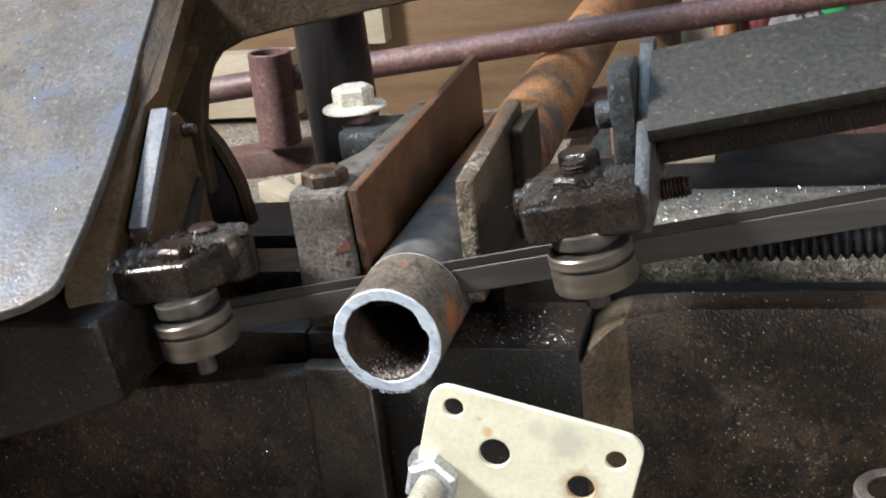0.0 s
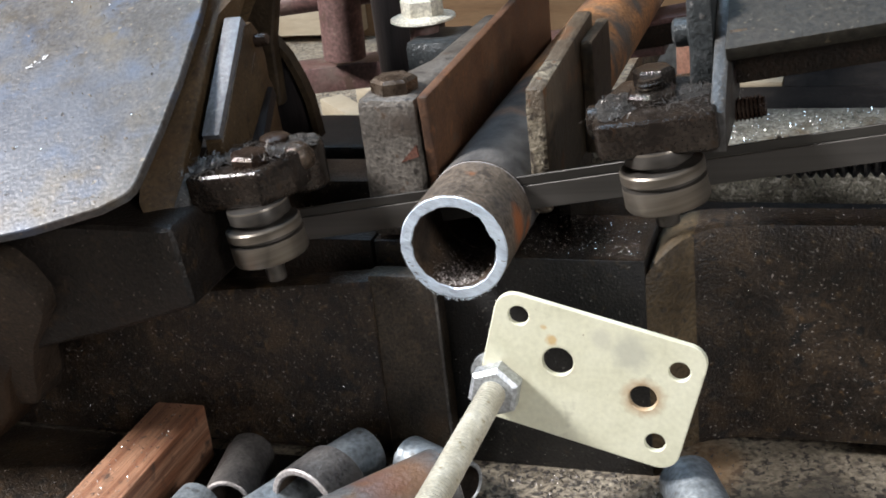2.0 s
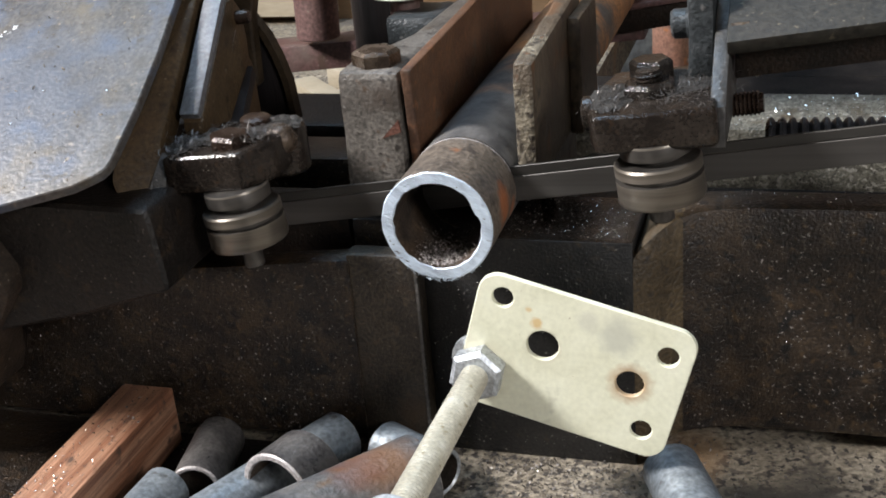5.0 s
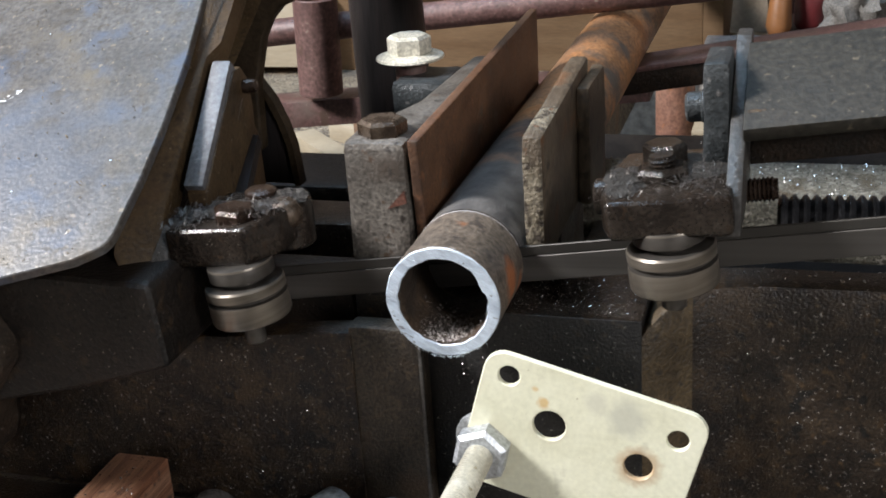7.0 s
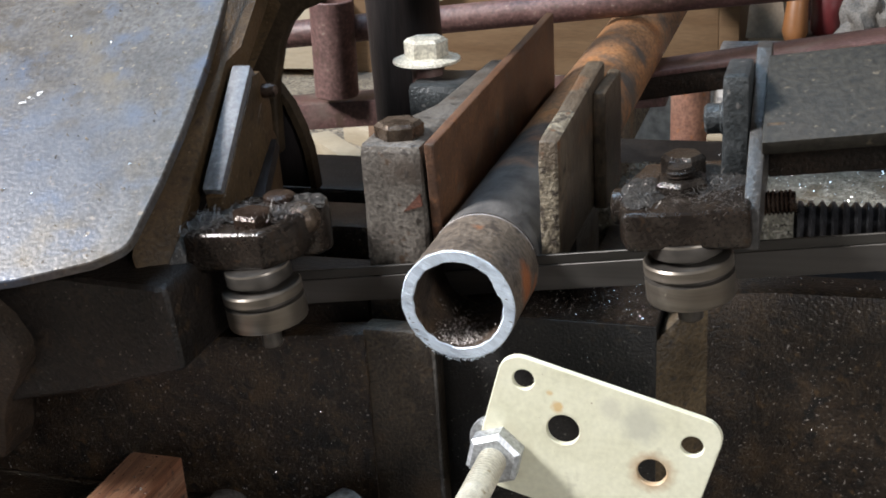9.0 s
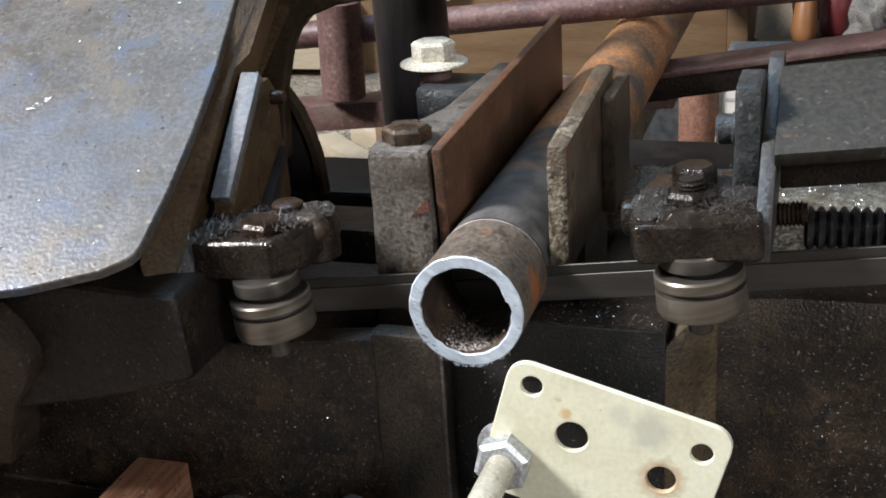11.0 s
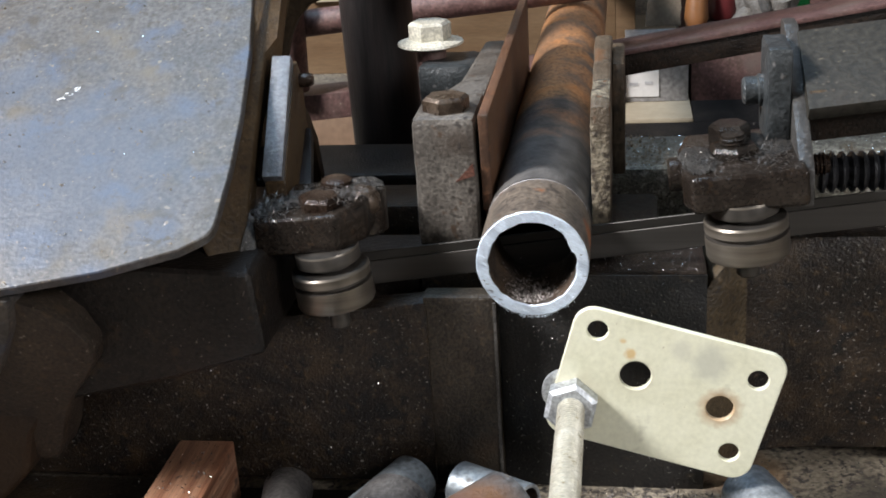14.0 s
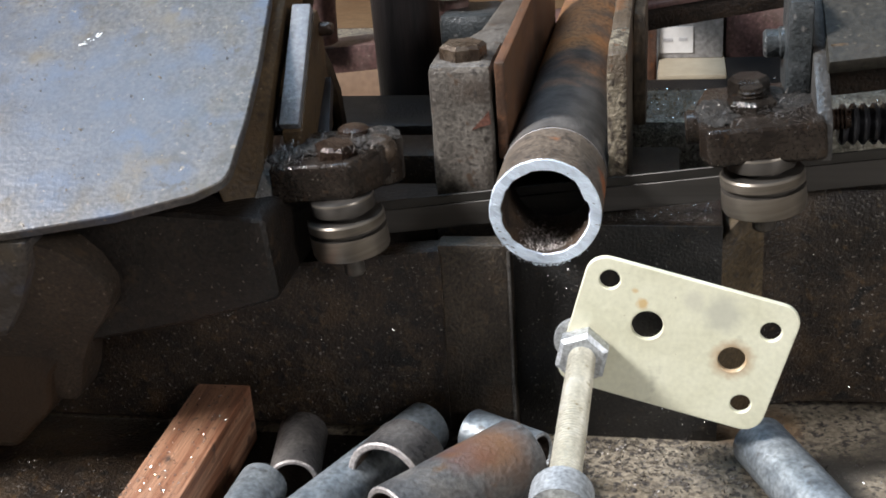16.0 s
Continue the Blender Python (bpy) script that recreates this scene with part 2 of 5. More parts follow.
def stain_or_sheen(m, centre, r, colour, most=0.8, wobble=0.004, scale=220):
    """A soft blotch with a ragged border round one place of a thing."""
    nt = m.node_tree
    n, lk = nt.nodes, nt.links
    b = n["Principled BSDF"]
    old = b.inputs["Base Color"].links[0].from_socket
    tc = n.new("ShaderNodeTexCoord")
    ns = n.new("ShaderNodeTexNoise")
    ns.inputs["Scale"].default_value, ns.inputs["Detail"].default_value = scale, 5
    lk.new(tc.outputs["Object"], ns.inputs["Vector"])
    ds = n.new("ShaderNodeVectorMath")
    ds.operation = "DISTANCE"
    lk.new(tc.outputs["Object"], ds.inputs[0])
    ds.inputs[1].default_value = centre
    ma = n.new("ShaderNodeMath")
    ma.operation = "MULTIPLY_ADD"
    lk.new(ns.outputs["Fac"], ma.inputs[0])
    ma.inputs[1].default_value = wobble * 2
    lk.new(ds.outputs["Value"], ma.inputs[2])
    mr = n.new("ShaderNodeMapRange")
    mr.inputs["From Min"].default_value, mr.inputs["From Max"].default_value = r * 0.45 + wobble, r + wobble
    mr.inputs["To Min"].default_value, mr.inputs["To Max"].default_value = most, 0.0
    lk.new(ma.outputs[0], mr.inputs[0])
    mx = n.new("ShaderNodeMix")
    mx.data_type = "RGBA"
    lk.new(mr.outputs[0], mx.inputs["Factor"])
    lk.new(old, mx.inputs["A"])
    mx.inputs["B"].default_value = (*colour, 1)
    lk.new(mx.outputs["Result"], b.inputs["Base Color"])


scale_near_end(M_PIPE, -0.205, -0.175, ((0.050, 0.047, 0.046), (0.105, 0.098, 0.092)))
M_PIPEEND = surf("mottled_pipe_end", [(0.085, 0.070, 0.058), (0.150, 0.118, 0.09), (0.105, 0.086, 0.072)], 60, (0.38, 0.58), 0.25, 0.3, 700,
                 [(80, 0.64, 0.74, (0.26, 0.10, 0.04)), (200, 0.58, 0.68, (0.055, 0.044, 0.038)), (500, 0.66, 0.72, (0.25, 0.21, 0.17))], grain=0.45)
# blue sheen of overhead light, painted low on the cover plate
stain_or_sheen(M_PAINT, (0.124, 0.002, 0.084), 0.050, (0.060, 0.075, 0.108), 0.5, 0.045, 60)
stain_or_sheen(M_PAINT, (0.062, 0.028, 0.100), 0.045, (0.060, 0.075, 0.108), 0.45, 0.045, 60)
stain_or_sheen(M_CASTING, (0.084, -0.017, -0.010), 0.036, (0.042, 0.025, 0.0135), 0.85, 0.014, 60)
stain_or_sheen(M_CASTING, (0.020, -0.017, -0.020), 0.050, (0.036, 0.022, 0.0125), 0.8, 0.014, 60)
stain_or_sheen(M_PIPEEND, (0.0160, -0.285, 0.0175), 0.0075, (0.40, 0.13, 0.045))
stain_or_sheen(M_PIPEEND, (0.0150, -0.274, 0.0120), 0.0045, (0.33, 0.11, 0.04))
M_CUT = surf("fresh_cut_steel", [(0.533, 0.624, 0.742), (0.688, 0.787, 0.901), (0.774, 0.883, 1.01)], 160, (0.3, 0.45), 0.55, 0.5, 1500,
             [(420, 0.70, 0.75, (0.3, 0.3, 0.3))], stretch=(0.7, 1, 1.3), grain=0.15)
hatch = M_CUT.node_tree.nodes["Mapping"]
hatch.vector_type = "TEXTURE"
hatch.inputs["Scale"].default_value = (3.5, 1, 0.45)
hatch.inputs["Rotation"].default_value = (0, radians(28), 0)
M_BORE = surf("dark_pipe_bore", [(0.03, 0.024, 0.02), (0.06, 0.047, 0.038), (0.10, 0.066, 0.042)], 70, (0.3, 0.5), 0.3, 0.4, 800)
M_CREAM = surf("cream_painted_steel", [(0.613, 0.604, 0.452), (0.696, 0.689, 0.531), (0.747, 0.742, 0.587)], 50, (0.35, 0.5), 0.0, 0.08, 600,
               [(85, 0.63, 0.74, (0.5, 0.49, 0.38)), (650, 0.72, 0.76, (0.3, 0.24, 0.15))], grain=0.06)
stain_or_sheen(M_CREAM, (0.0160, 0.0, 0.0140), 0.0075, (0.43, 0.43, 0.37), 0.6, 0.003)
stain_or_sheen(M_CREAM, (0.0075, 0.0, 0.0185), 0.0040, (0.48, 0.47, 0.40), 0.45, 0.002)
stain_or_sheen(M_CREAM, (-0.0255, 0.0, 0.0015), 0.0120, (0.52, 0.47, 0.33), 0.6, 0.004)
stain_or_sheen(M_CREAM, (-0.0074, 0.0, 0.0172), 0.0022, (0.56, 0.34, 0.10), 0.7, 0.0012, 500)
stain_or_sheen(M_CREAM, (-0.0095, 0.0, 0.0215), 0.0012, (0.56, 0.36, 0.12), 0.6, 0.0008, 500)
stain_or_sheen(M_CREAM, (0.0190, 0.0, -0.0008), 0.0074, (0.40, 0.24, 0.12), 0.95, 0.0016, 400)
stain_or_sheen(M_CREAM, (-0.0060, 0.0, 0.0100), 0.0062, (0.46, 0.42, 0.31), 0.7, 0.0010, 400)
M_ZINC = surf("zinc_plated_rod", [(0.52, 0.49, 0.40), (0.64, 0.61, 0.51), (0.70, 0.68, 0.60)], 120, (0.3, 0.45), 0.55, 0.08, 900, [(300, 0.62, 0.72, (0.36, 0.31, 0.2))], grain=0.15)
M_NUT = surf("zinc_nut", [(0.36, 0.38, 0.40), (0.46, 0.48, 0.50), (0.54, 0.56, 0.58)], 100, (0.38, 0.5), 0.6, 0.1, 900)
M_WASHER = surf("pale_flange_bolt", [(0.48, 0.46, 0.38), (0.6, 0.575, 0.49), (0.66, 0.64, 0.56)], 150, (0.35, 0.5), 0.3, 0.2, 900,
                [(200, 0.62, 0.72, (0.33, 0.29, 0.2))])
M_BLACK = surf("black_post_paint", [(0.008, 0.007, 0.007), (0.014, 0.012, 0.012), (0.022, 0.016, 0.015)], 30, (0.35, 0.5), 0.0, 0.15, 400, stretch=(3, 3, 0.2), spec=0.3)
M_STAND = surf("brown_primer_tube", [(0.07, 0.0364, 0.0329), (0.105, 0.056, 0.0504), (0.14, 0.0805, 0.07)], 30, (0.45, 0.62), 0.1, 0.2, 500,
               [(40, 0.56, 0.72, (0.12, 0.085, 0.072)), (90, 0.58, 0.7, (0.075, 0.045, 0.034)), (500, 0.66, 0.73, (0.2, 0.16, 0.13))], grain=0.4)
M_PLY = surf("orange_plywood", [(0.108, 0.060, 0.027), (0.133, 0.079, 0.038), (0.158, 0.098, 0.050)], 12, (0.6, 0.8), 0.0, 0.1, 150, stretch=(1, 1, 6), grain=0.12)
M_PALE = surf("pale_pine", [(0.28, 0.23, 0.158), (0.325, 0.275, 0.198), (0.36, 0.305, 0.228)], 14, (0.6, 0.8), 0.0, 0.1, 150, stretch=(1, 1, 5), grain=0.08)
M_WOOD = surf("red_brown_hardwood", [(0.085, 0.034, 0.018), (0.20, 0.086, 0.046), (0.30, 0.160, 0.095), (0.13, 0.055, 0.03)], 42, (0.5, 0.7), 0.0, 0.3, 500,
              [(160, 0.6, 0.7, (0.07, 0.04, 0.028))], stretch=(5, 0.16, 4), grain=0.35)
M_BENCH = surf("speckled_bench_board", [(0.150, 0.124, 0.088), (0.215, 0.182, 0.136), (0.27, 0.234, 0.18)], 35, (0.55, 0.78), 0.0, 0.5, 500,
               [(260, 0.53, 0.62, (0.10, 0.082, 0.062)), (420, 0.55, 0.62, (0.040, 0.034, 0.030)), (18, 0.58, 0.7, (0.20, 0.125, 0.066)), (24, 0.56, 0.68, (0.09, 0.078, 0.064))], grain=0.5)
M_GALV = surf("galvanised_tube", [(0.16, 0.184, 0.208), (0.24, 0.268, 0.292), (0.32, 0.348, 0.368)], 70, (0.32, 0.48), 0.55, 0.2, 600, [(240, 0.64, 0.72, (0.12, 0.12, 0.12))])
M_DULLPIPE = surf("dull_dark_pipe", [(0.06, 0.0562, 0.0562), (0.0975, 0.09, 0.0863), (0.135, 0.124, 0.116)], 80, (0.25, 0.45), 0.45, 0.3, 700)
M_DULLRIM = surf("dark_cut_rim", [(0.085, 0.074, 0.066), (0.125, 0.11, 0.10), (0.17, 0.152, 0.14)], 120, (0.4, 0.55), 0.3, 0.2, 900)
M_RUSTPIPE = surf("rust_blotched_pipe", [(0.055, 0.055, 0.058), (0.090, 0.088, 0.088), (0.125, 0.115, 0.105)], 60, (0.4, 0.6), 0.25, 0.35, 600,
                  [(90, 0.6, 0.7, (0.12, 0.075, 0.045))])
stain_or_sheen(M_RUSTPIPE, (-0.0150, -0.0230, -0.0690), 0.014, (0.20, 0.098, 0.045), 0.7, 0.006, 120)
stain_or_sheen(M_RUSTPIPE, (-0.0230, -0.0270, -0.0670), 0.011, (0.15, 0.065, 0.045), 0.5, 0.006, 120)
# matt black for sheets that stand in for shade on the bench
M_SHADE = surf("dull_black_shade", [(0.009, 0.008, 0.0075), (0.015, 0.013, 0.012), (0.024, 0.020, 0.017)], 60, (0.8, 0.95), 0.0, 0.3, 700, spec=0.1)
M_UPRIGHT = surf("worn_upright_plate", [(0.034, 0.032, 0.030), (0.050, 0.047, 0.044), (0.066, 0.063, 0.059)], 60, (0.36, 0.5), 0.25, 0.25, 700,
                 [(120, 0.6, 0.72, (0.036, 0.025, 0.017)), (700, 0.66, 0.73, (0.13, 0.12, 0.11))], grain=0.4)
M_FLANK = surf("brown_dusty_flank", [(0.021, 0.0140, 0.0090), (0.034, 0.0235, 0.0152), (0.050, 0.0355, 0.0235)], 40, (0.5, 0.7), 0.0, 0.4, 800,
               [(200, 0.6, 0.7, (0.050, 0.032, 0.018)), (90, 0.58, 0.7, (0.017, 0.012, 0.0085)), (800, 0.68, 0.73, (0.2, 0.18, 0.15))], grain=0.5)
M_RIMCUT = surf("dull_cut_rim", [(0.22, 0.196, 0.186), (0.30, 0.272, 0.26), (0.36, 0.33, 0.316)], 120, (0.4, 0.55), 0.3, 0.2, 900)
M_FLAKE = surf("bright_filing", [(0.5, 0.48, 0.46), (0.75, 0.74, 0.73)], 300, (0.15, 0.3), 0.9, 0.0, 900)
M_DUSTFLAKE = surf("dark_filing", [(0.045, 0.0375, 0.0338), (0.15, 0.135, 0.124)], 400, (0.3, 0.5), 0.5, 0.0, 900)
M_GREYDUST = surf("packed_grey_swarf", [(0.016, 0.0135, 0.011), (0.034, 0.030, 0.026), (0.062, 0.057, 0.05)], 300, (0.5, 0.75), 0.3, 0.9, 1500, grain=0.6)
M_CRUMB = surf("tan_crumbs", [(0.12, 0.09, 0.06), (0.22, 0.17, 0.115)], 200, (0.6, 0.8), 0.0, 0.2, 900)
M_LABEL = surf("white_paper_label", [(0.52, 0.50, 0.48), (0.58, 0.56, 0.54)], 40, (0.6, 0.8), 0.0, 0.02, 300, grain=0.04)
M_SCRATCH = surf("bare_scratch", [(0.7, 0.7, 0.7), (0.8, 0.79, 0.78)], 40, (0.4, 0.6), 0.2, 0.02, 300, grain=0.04)
M_INK = surf("faded_ink", [(0.3, 0.29, 0.29), (0.36, 0.35, 0.35)], 80, (0.6, 0.8), 0.0, 0.0, 300)
M_BOX = surf("grey_cardboard", [(0.2, 0.19, 0.185), (0.25, 0.24, 0.235)], 30, (0.6, 0.8), 0.0, 0.1, 300)
M_SCREW = surf("black_lead_screw", [(0.022, 0.022, 0.024), (0.04, 0.04, 0.044), (0.06, 0.06, 0.065)], 150, (0.25, 0.4), 0.5, 0.2, 900)
M_BLUESTEEL = surf("blue_black_clamp", [(0.028, 0.0317, 0.0341), (0.0448, 0.0502, 0.0525), (0.0644, 0.0682, 0.0709)], 110, (0.35, 0.5), 0.4, 0.4, 900,
                   [(300, 0.62, 0.7, (0.16, 0.155, 0.15))])
M_CLOTH = surf("pale_rag", [(0.11, 0.10, 0.09), (0.16, 0.148, 0.132)], 60, (0.8, 0.9), 0.0, 0.3, 700)
M_PAPER = surf("tan_paper", [(0.15, 0.112, 0.075), (0.20, 0.155, 0.11)], 40, (0.7, 0.85), 0.0, 0.2, 400, grain=0.15)
M_ORANGE = surf("orange_plastic", [(0.17, 0.068, 0.02), (0.22, 0.09, 0.03)], 30, (0.4, 0.5), 0.0, 0.1, 300, grain=0.08)
M_RED = surf("red_plastic", [(0.075, 0.010, 0.011), (0.10, 0.014, 0.015)], 30, (0.35, 0.5), 0.0, 0.1, 300, grain=0.08)
M_GREEN = surf("green_glass_paint", [(0.02, 0.22, 0.06), (0.03, 0.3, 0.09)], 30, (0.2, 0.3), 0.0, 0.1, 300, grain=0.08)
# pale so that the unseen room bounces fill light into dark places
M_ROOM = surf("pale_bounce_wall", [(0.36, 0.34, 0.31), (0.44, 0.42, 0.39), (0.5, 0.475, 0.44)], 3, (0.7, 0.9), 0.0, 0.2, 60)

# ---- shape helpers ----
ABS = {}


def thing(name, at, label, category, group=""):
    e = tagged(new(name), label, category, group)
    e.empty_display_size = 0.01
    e.location = at
    ABS[e] = Vector(at)
    return e


def part(name, bm, mat, parent=None, label="", smooth=35, at=None):
    """One mesh object from a bmesh in world places, under a thing or a part; at: an origin of its own."""
    base = ABS[parent] if parent else Vector((0, 0, 0))
    org = Vector(at) if at else base
    bmesh.ops.translate(bm, verts=bm.verts, vec=-org)
    bmesh.ops.recalc_face_normals(bm, faces=bm.faces)
    lim = radians(smooth)
    for e in bm.edges:
        e.smooth = len(e.link_faces) == 2 and e.calc_face_angle(0) < lim
    for f in bm.faces:
        f.smooth = True
    me = bpy.data.meshes.new(name)
    bm.to_mesh(me)
    bm.free()
    for m in (mat if isinstance(mat, (list, tuple)) else [mat]):
        me.materials.append(m)
    ob = new(name, me)
    if parent:
        ob.parent = parent
    ob.location = org - base if parent else org
    ABS[ob] = org
    if label:
        ob["label"] = label
    return ob


def bevel(bm, w, seg=2, ang=30):
    es = [e for e in bm.edges if len(e.link_faces) == 2 and e.calc_face_angle(0) > radians(ang)]
    bmesh.ops.bevel(bm, geom=es, offset=w, segments=seg, profile=0.6, affect="EDGES", clamp_overlap=True)


def rough_up(bm, amp, scale, cuts=0):
    if cuts:
        bmesh.ops.subdivide_edges(bm, edges=bm.edges[:], cuts=cuts, use_grid_fill=True)
    bm.normal_update()
    for v in bm.verts:
        v.co += v.normal * amp * noise.noise(v.co * scale)


def box(x0, x1, y0, y1, z0, z1, bev=0.0008, wear=0.0, turn=None):
    bm = bmesh.new()
    bmesh.ops.create_cube(bm, size=1)
    for v in bm.verts:
        v.co = Vector(((x0 + x1) / 2 + v.co.x * (x1 - x0), (y0 + y1) / 2 + v.co.y * (y1 - y0), (z0 + z1) / 2 + v.co.z * (z1 - z0)))
    if bev:
        bevel(bm, bev)
    if wear:
        rough_up(bm, wear, 160, 3)
    if turn:
        c = Vector(((x0 + x1) / 2, (y0 + y1) / 2, (z0 + z1) / 2))
        bmesh.ops.rotate(bm, verts=bm.verts, cent=c, matrix=Euler([radians(a) for a in turn]).to_matrix())
    return bm


def prism(pts, push, bev=0.0008, seg=2):
    """A flat outline of 3D points, pushed along a vector into a solid."""
    bm = bmesh.new()
    vs = [bm.verts.new(p) for p in pts]
    f = bm.faces.new(vs)
    r = bmesh.ops.extrude_face_region(bm, geom=[f])
    bmesh.ops.translate(bm, verts=[g for g in r["geom"] if isinstance(g, bmesh.types.BMVert)], vec=Vector(push))
    bmesh.ops.recalc_face_normals(bm, faces=bm.faces)
    if bev:
        bevel(bm, bev, seg)
    return bm


def lathe(p0, p1, prof, seg=32, closed=False):
    """Turned shape: prof is (radius, distance from p0) pairs; radius 0 closes an end."""
    p0, p1 = Vector(p0), Vector(p1)
    q = (p1 - p0).to_track_quat("Z", "Y")
    bm = bmesh.new()
    rings = []
    for r, h in prof:
        if r <= 0:
            rings.append([bm.verts.new(p0 + q @ Vector((0, 0, h)))])
        else:
            rings.append([bm.verts.new(p0 + q @ Vector((r * math.cos(2 * math.pi * i / seg), r * math.sin(2 * math.pi * i / seg), h))) for i in range(seg)])
    pairs = list(zip(rings, rings[1:])) + ([(rings[-1], rings[0])] if closed else [])
    for a, b in pairs:
        for i in range(seg):
            j = (i + 1) % seg
            if len(a) == 1 and len(b) == 1:
                continue
            if len(a) == 1:
                bm.faces.new((a[0], b[i], b[j]))
            elif len(b) == 1:
                bm.faces.new((a[i], a[j], b[0]))
            else:
                bm.faces.new((a[i], a[j], b[j], b[i]))
    return bm


def rod(p0, p1, r, seg=24, ch=0.0006):
    h = (Vector(p1) - Vector(p0)).length
    return lathe(p0, p1, [(0, 0), (r - ch, 0), (r, ch), (r, h - ch), (r - ch, h), (0, h)], seg)


def tube(p0, p1, ro, ri, seg=40, ch=0.0005):
    h = (Vector(p1) - Vector(p0)).length
    return lathe(p0, p1, [(ro - ch, 0), (ro, ch), (ro, h - ch), (ro - ch, h), (ri + ch, h), (ri, h - ch), (ri, ch), (ri + ch, 0)], seg, True)


def thread(p0, p1, r, pitch, depth, seg=20):
    h = (Vector(p1) - Vector(p0)).length
    prof, z = [(0, 0), (r - depth, 0)], 0.0
    while z + pitch < h:
        prof += [(r, z + pitch * 0.35), (r, z + pitch * 0.6), (r - depth, z + pitch * 0.95)]
        z += pitch
    prof += [(r - depth, h), (0, h)]
    return lathe(p0, p1, prof, seg)


def hexa(p0, p1, af, hole=0.0, turn=0.0, dome=0.0007):
    """A hexagon head or nut with its chamfered corners."""
    p0, p1 = Vector(p0), Vector(p1)
    h = (p1 - p0).length
    q = (p1 - p0).to_track_quat("Z", "Y")
    R = af / 2 / math.cos(math.pi / 6)
    bm = bmesh.new()
    rings = []
    for rad, z in ((R * 0.97, 0), (R, dome), (R, h - dome * 1.6), (af / 2 * 0.96, h)):
        rings.append([bm.verts.new(p0 + q @ Vector((rad * math.cos(math.pi / 3 * i + turn), rad * math.sin(math.pi / 3 * i + turn), z))) for i in range(6)])
    for a, b in zip(rings, rings[1:]):
        for i in range(6):
            bm.faces.new((a[i], a[(i + 1) % 6], b[(i + 1) % 6], b[i]))
    bm.faces.new(rings[0][::-1])
    bm.faces.new(rings[-1])
    bevel(bm, 0.0004, 1, 40)
    return bm


def strip(path, width, thick, side=(1, 0, 0)):
    """A flat strap swept along a path."""
    bm = bmesh.new()
    side = Vector(side).normalized()
    rows = []
    P = [Vector(p) for p in path]
    for i, p in enumerate(P):
        d = (P[min(i + 1, len(P) - 1)] - P[max(i - 1, 0)]).normalized()
        up = side.cross(d).normalized()
        rows.append([bm.verts.new(p + side * a * width / 2 + up * b * thick / 2) for a, b in ((-1, -1), (1, -1), (1, 1), (-1, 1))])
    for a, b in zip(rows, rows[1:]):
        for i in range(4):
            bm.faces.new((a[i], a[(i + 1) % 4], b[(i + 1) % 4], b[i]))
    bm.faces.new(rows[0])
    bm.faces.new(rows[-1][::-1])
    bevel(bm, thick * 0.2, 1, 40)
    return bm


def flakes(name, n, place, size, mat, label, seed, category="filings"):
    """Loose metal filings: curled little chips lying on a surface. place(rng) gives a point."""
    rng = random.Random(seed)
    vs, fs = [], []
    for _ in range(n):
        c = Vector(place(rng))
        s = size * rng.uniform(0.4, 1.5)
        rot = Euler((rng.uniform(-0.9, 0.9), rng.uniform(-0.9, 0.9), rng.uniform(0, 6.3))).to_matrix()
        k = len(vs)
        a, b = s, s * rng.uniform(0.25, 0.6)
        for q in ((-a, -b, 0), (0, -b * 0.8, s * 0.3), (a, -b * 0.6, 0), (a * 0.9, b, s * 0.1), (0, b * 0.7, s * 0.4), (-a, b, 0.1 * s)):
            vs.append(tuple(c + rot @ Vector(q)))
        fs += [(k, k + 1, k + 4, k + 5), (k + 1, k + 2, k + 3, k + 4)]
    me = bpy.data.meshes.new(name)
    me.from_pydata(vs, [], fs)
    me.materials.append(mat)
    return tagged(new(name, me), label, category, kind="stuff")


def swarf(cx, cy, cz, rx, ry, rz, n, size, seed):
    """A packed heap of saw chips over an uneven base."""
    rng = random.Random(seed)
    bm = bmesh.new()
    bmesh.ops.create_icosphere(bm, subdivisions=4, radius=1)
    for v in bm.verts:
        d = 1 + 0.4 * noise.noise(v.co * 2.1 + Vector((seed, 0, 0))) + 0.15 * noise.noise(v.co * 5 + Vector((seed, 3, 0)))
        v.co = Vector((cx + v.co.x * rx * d, cy + v.co.y * ry * d, cz + v.co.z * rz * d))
    for _ in range(n):
        a, q = rng.uniform(0, 6.3), math.sqrt(rng.random()) * 1.15
        c = Vector((cx + rx * q * math.cos(a), cy + ry * q * math.sin(a), cz + rz * max(0.1, 1 - q * q) * rng.uniform(0.6, 1.7)))
        rot = Euler((rng.uniform(-1, 1), rng.uniform(-1, 1), rng.uniform(0, 6.3))).to_matrix()
        s = size * rng.uniform(0.5, 1.6)
        vs = [bm.verts.new(c + rot @ Vector(k)) for k in ((-s, -s * 0.16, 0), (0, -s * 0.16, s * 0.6), (s, -s * 0.12, 0), (s, s * 0.12, 0.1 * s), (0, s * 0.16, s * 0.7), (-s, s * 0.16, 0))]
        m = 1 if rng.random() < 0.6 else 0
        for k in ((0, 1, 4, 5), (1, 2, 3, 4)):
            bm.faces.new([vs[i] for i in k]).material_index = m
    return bm


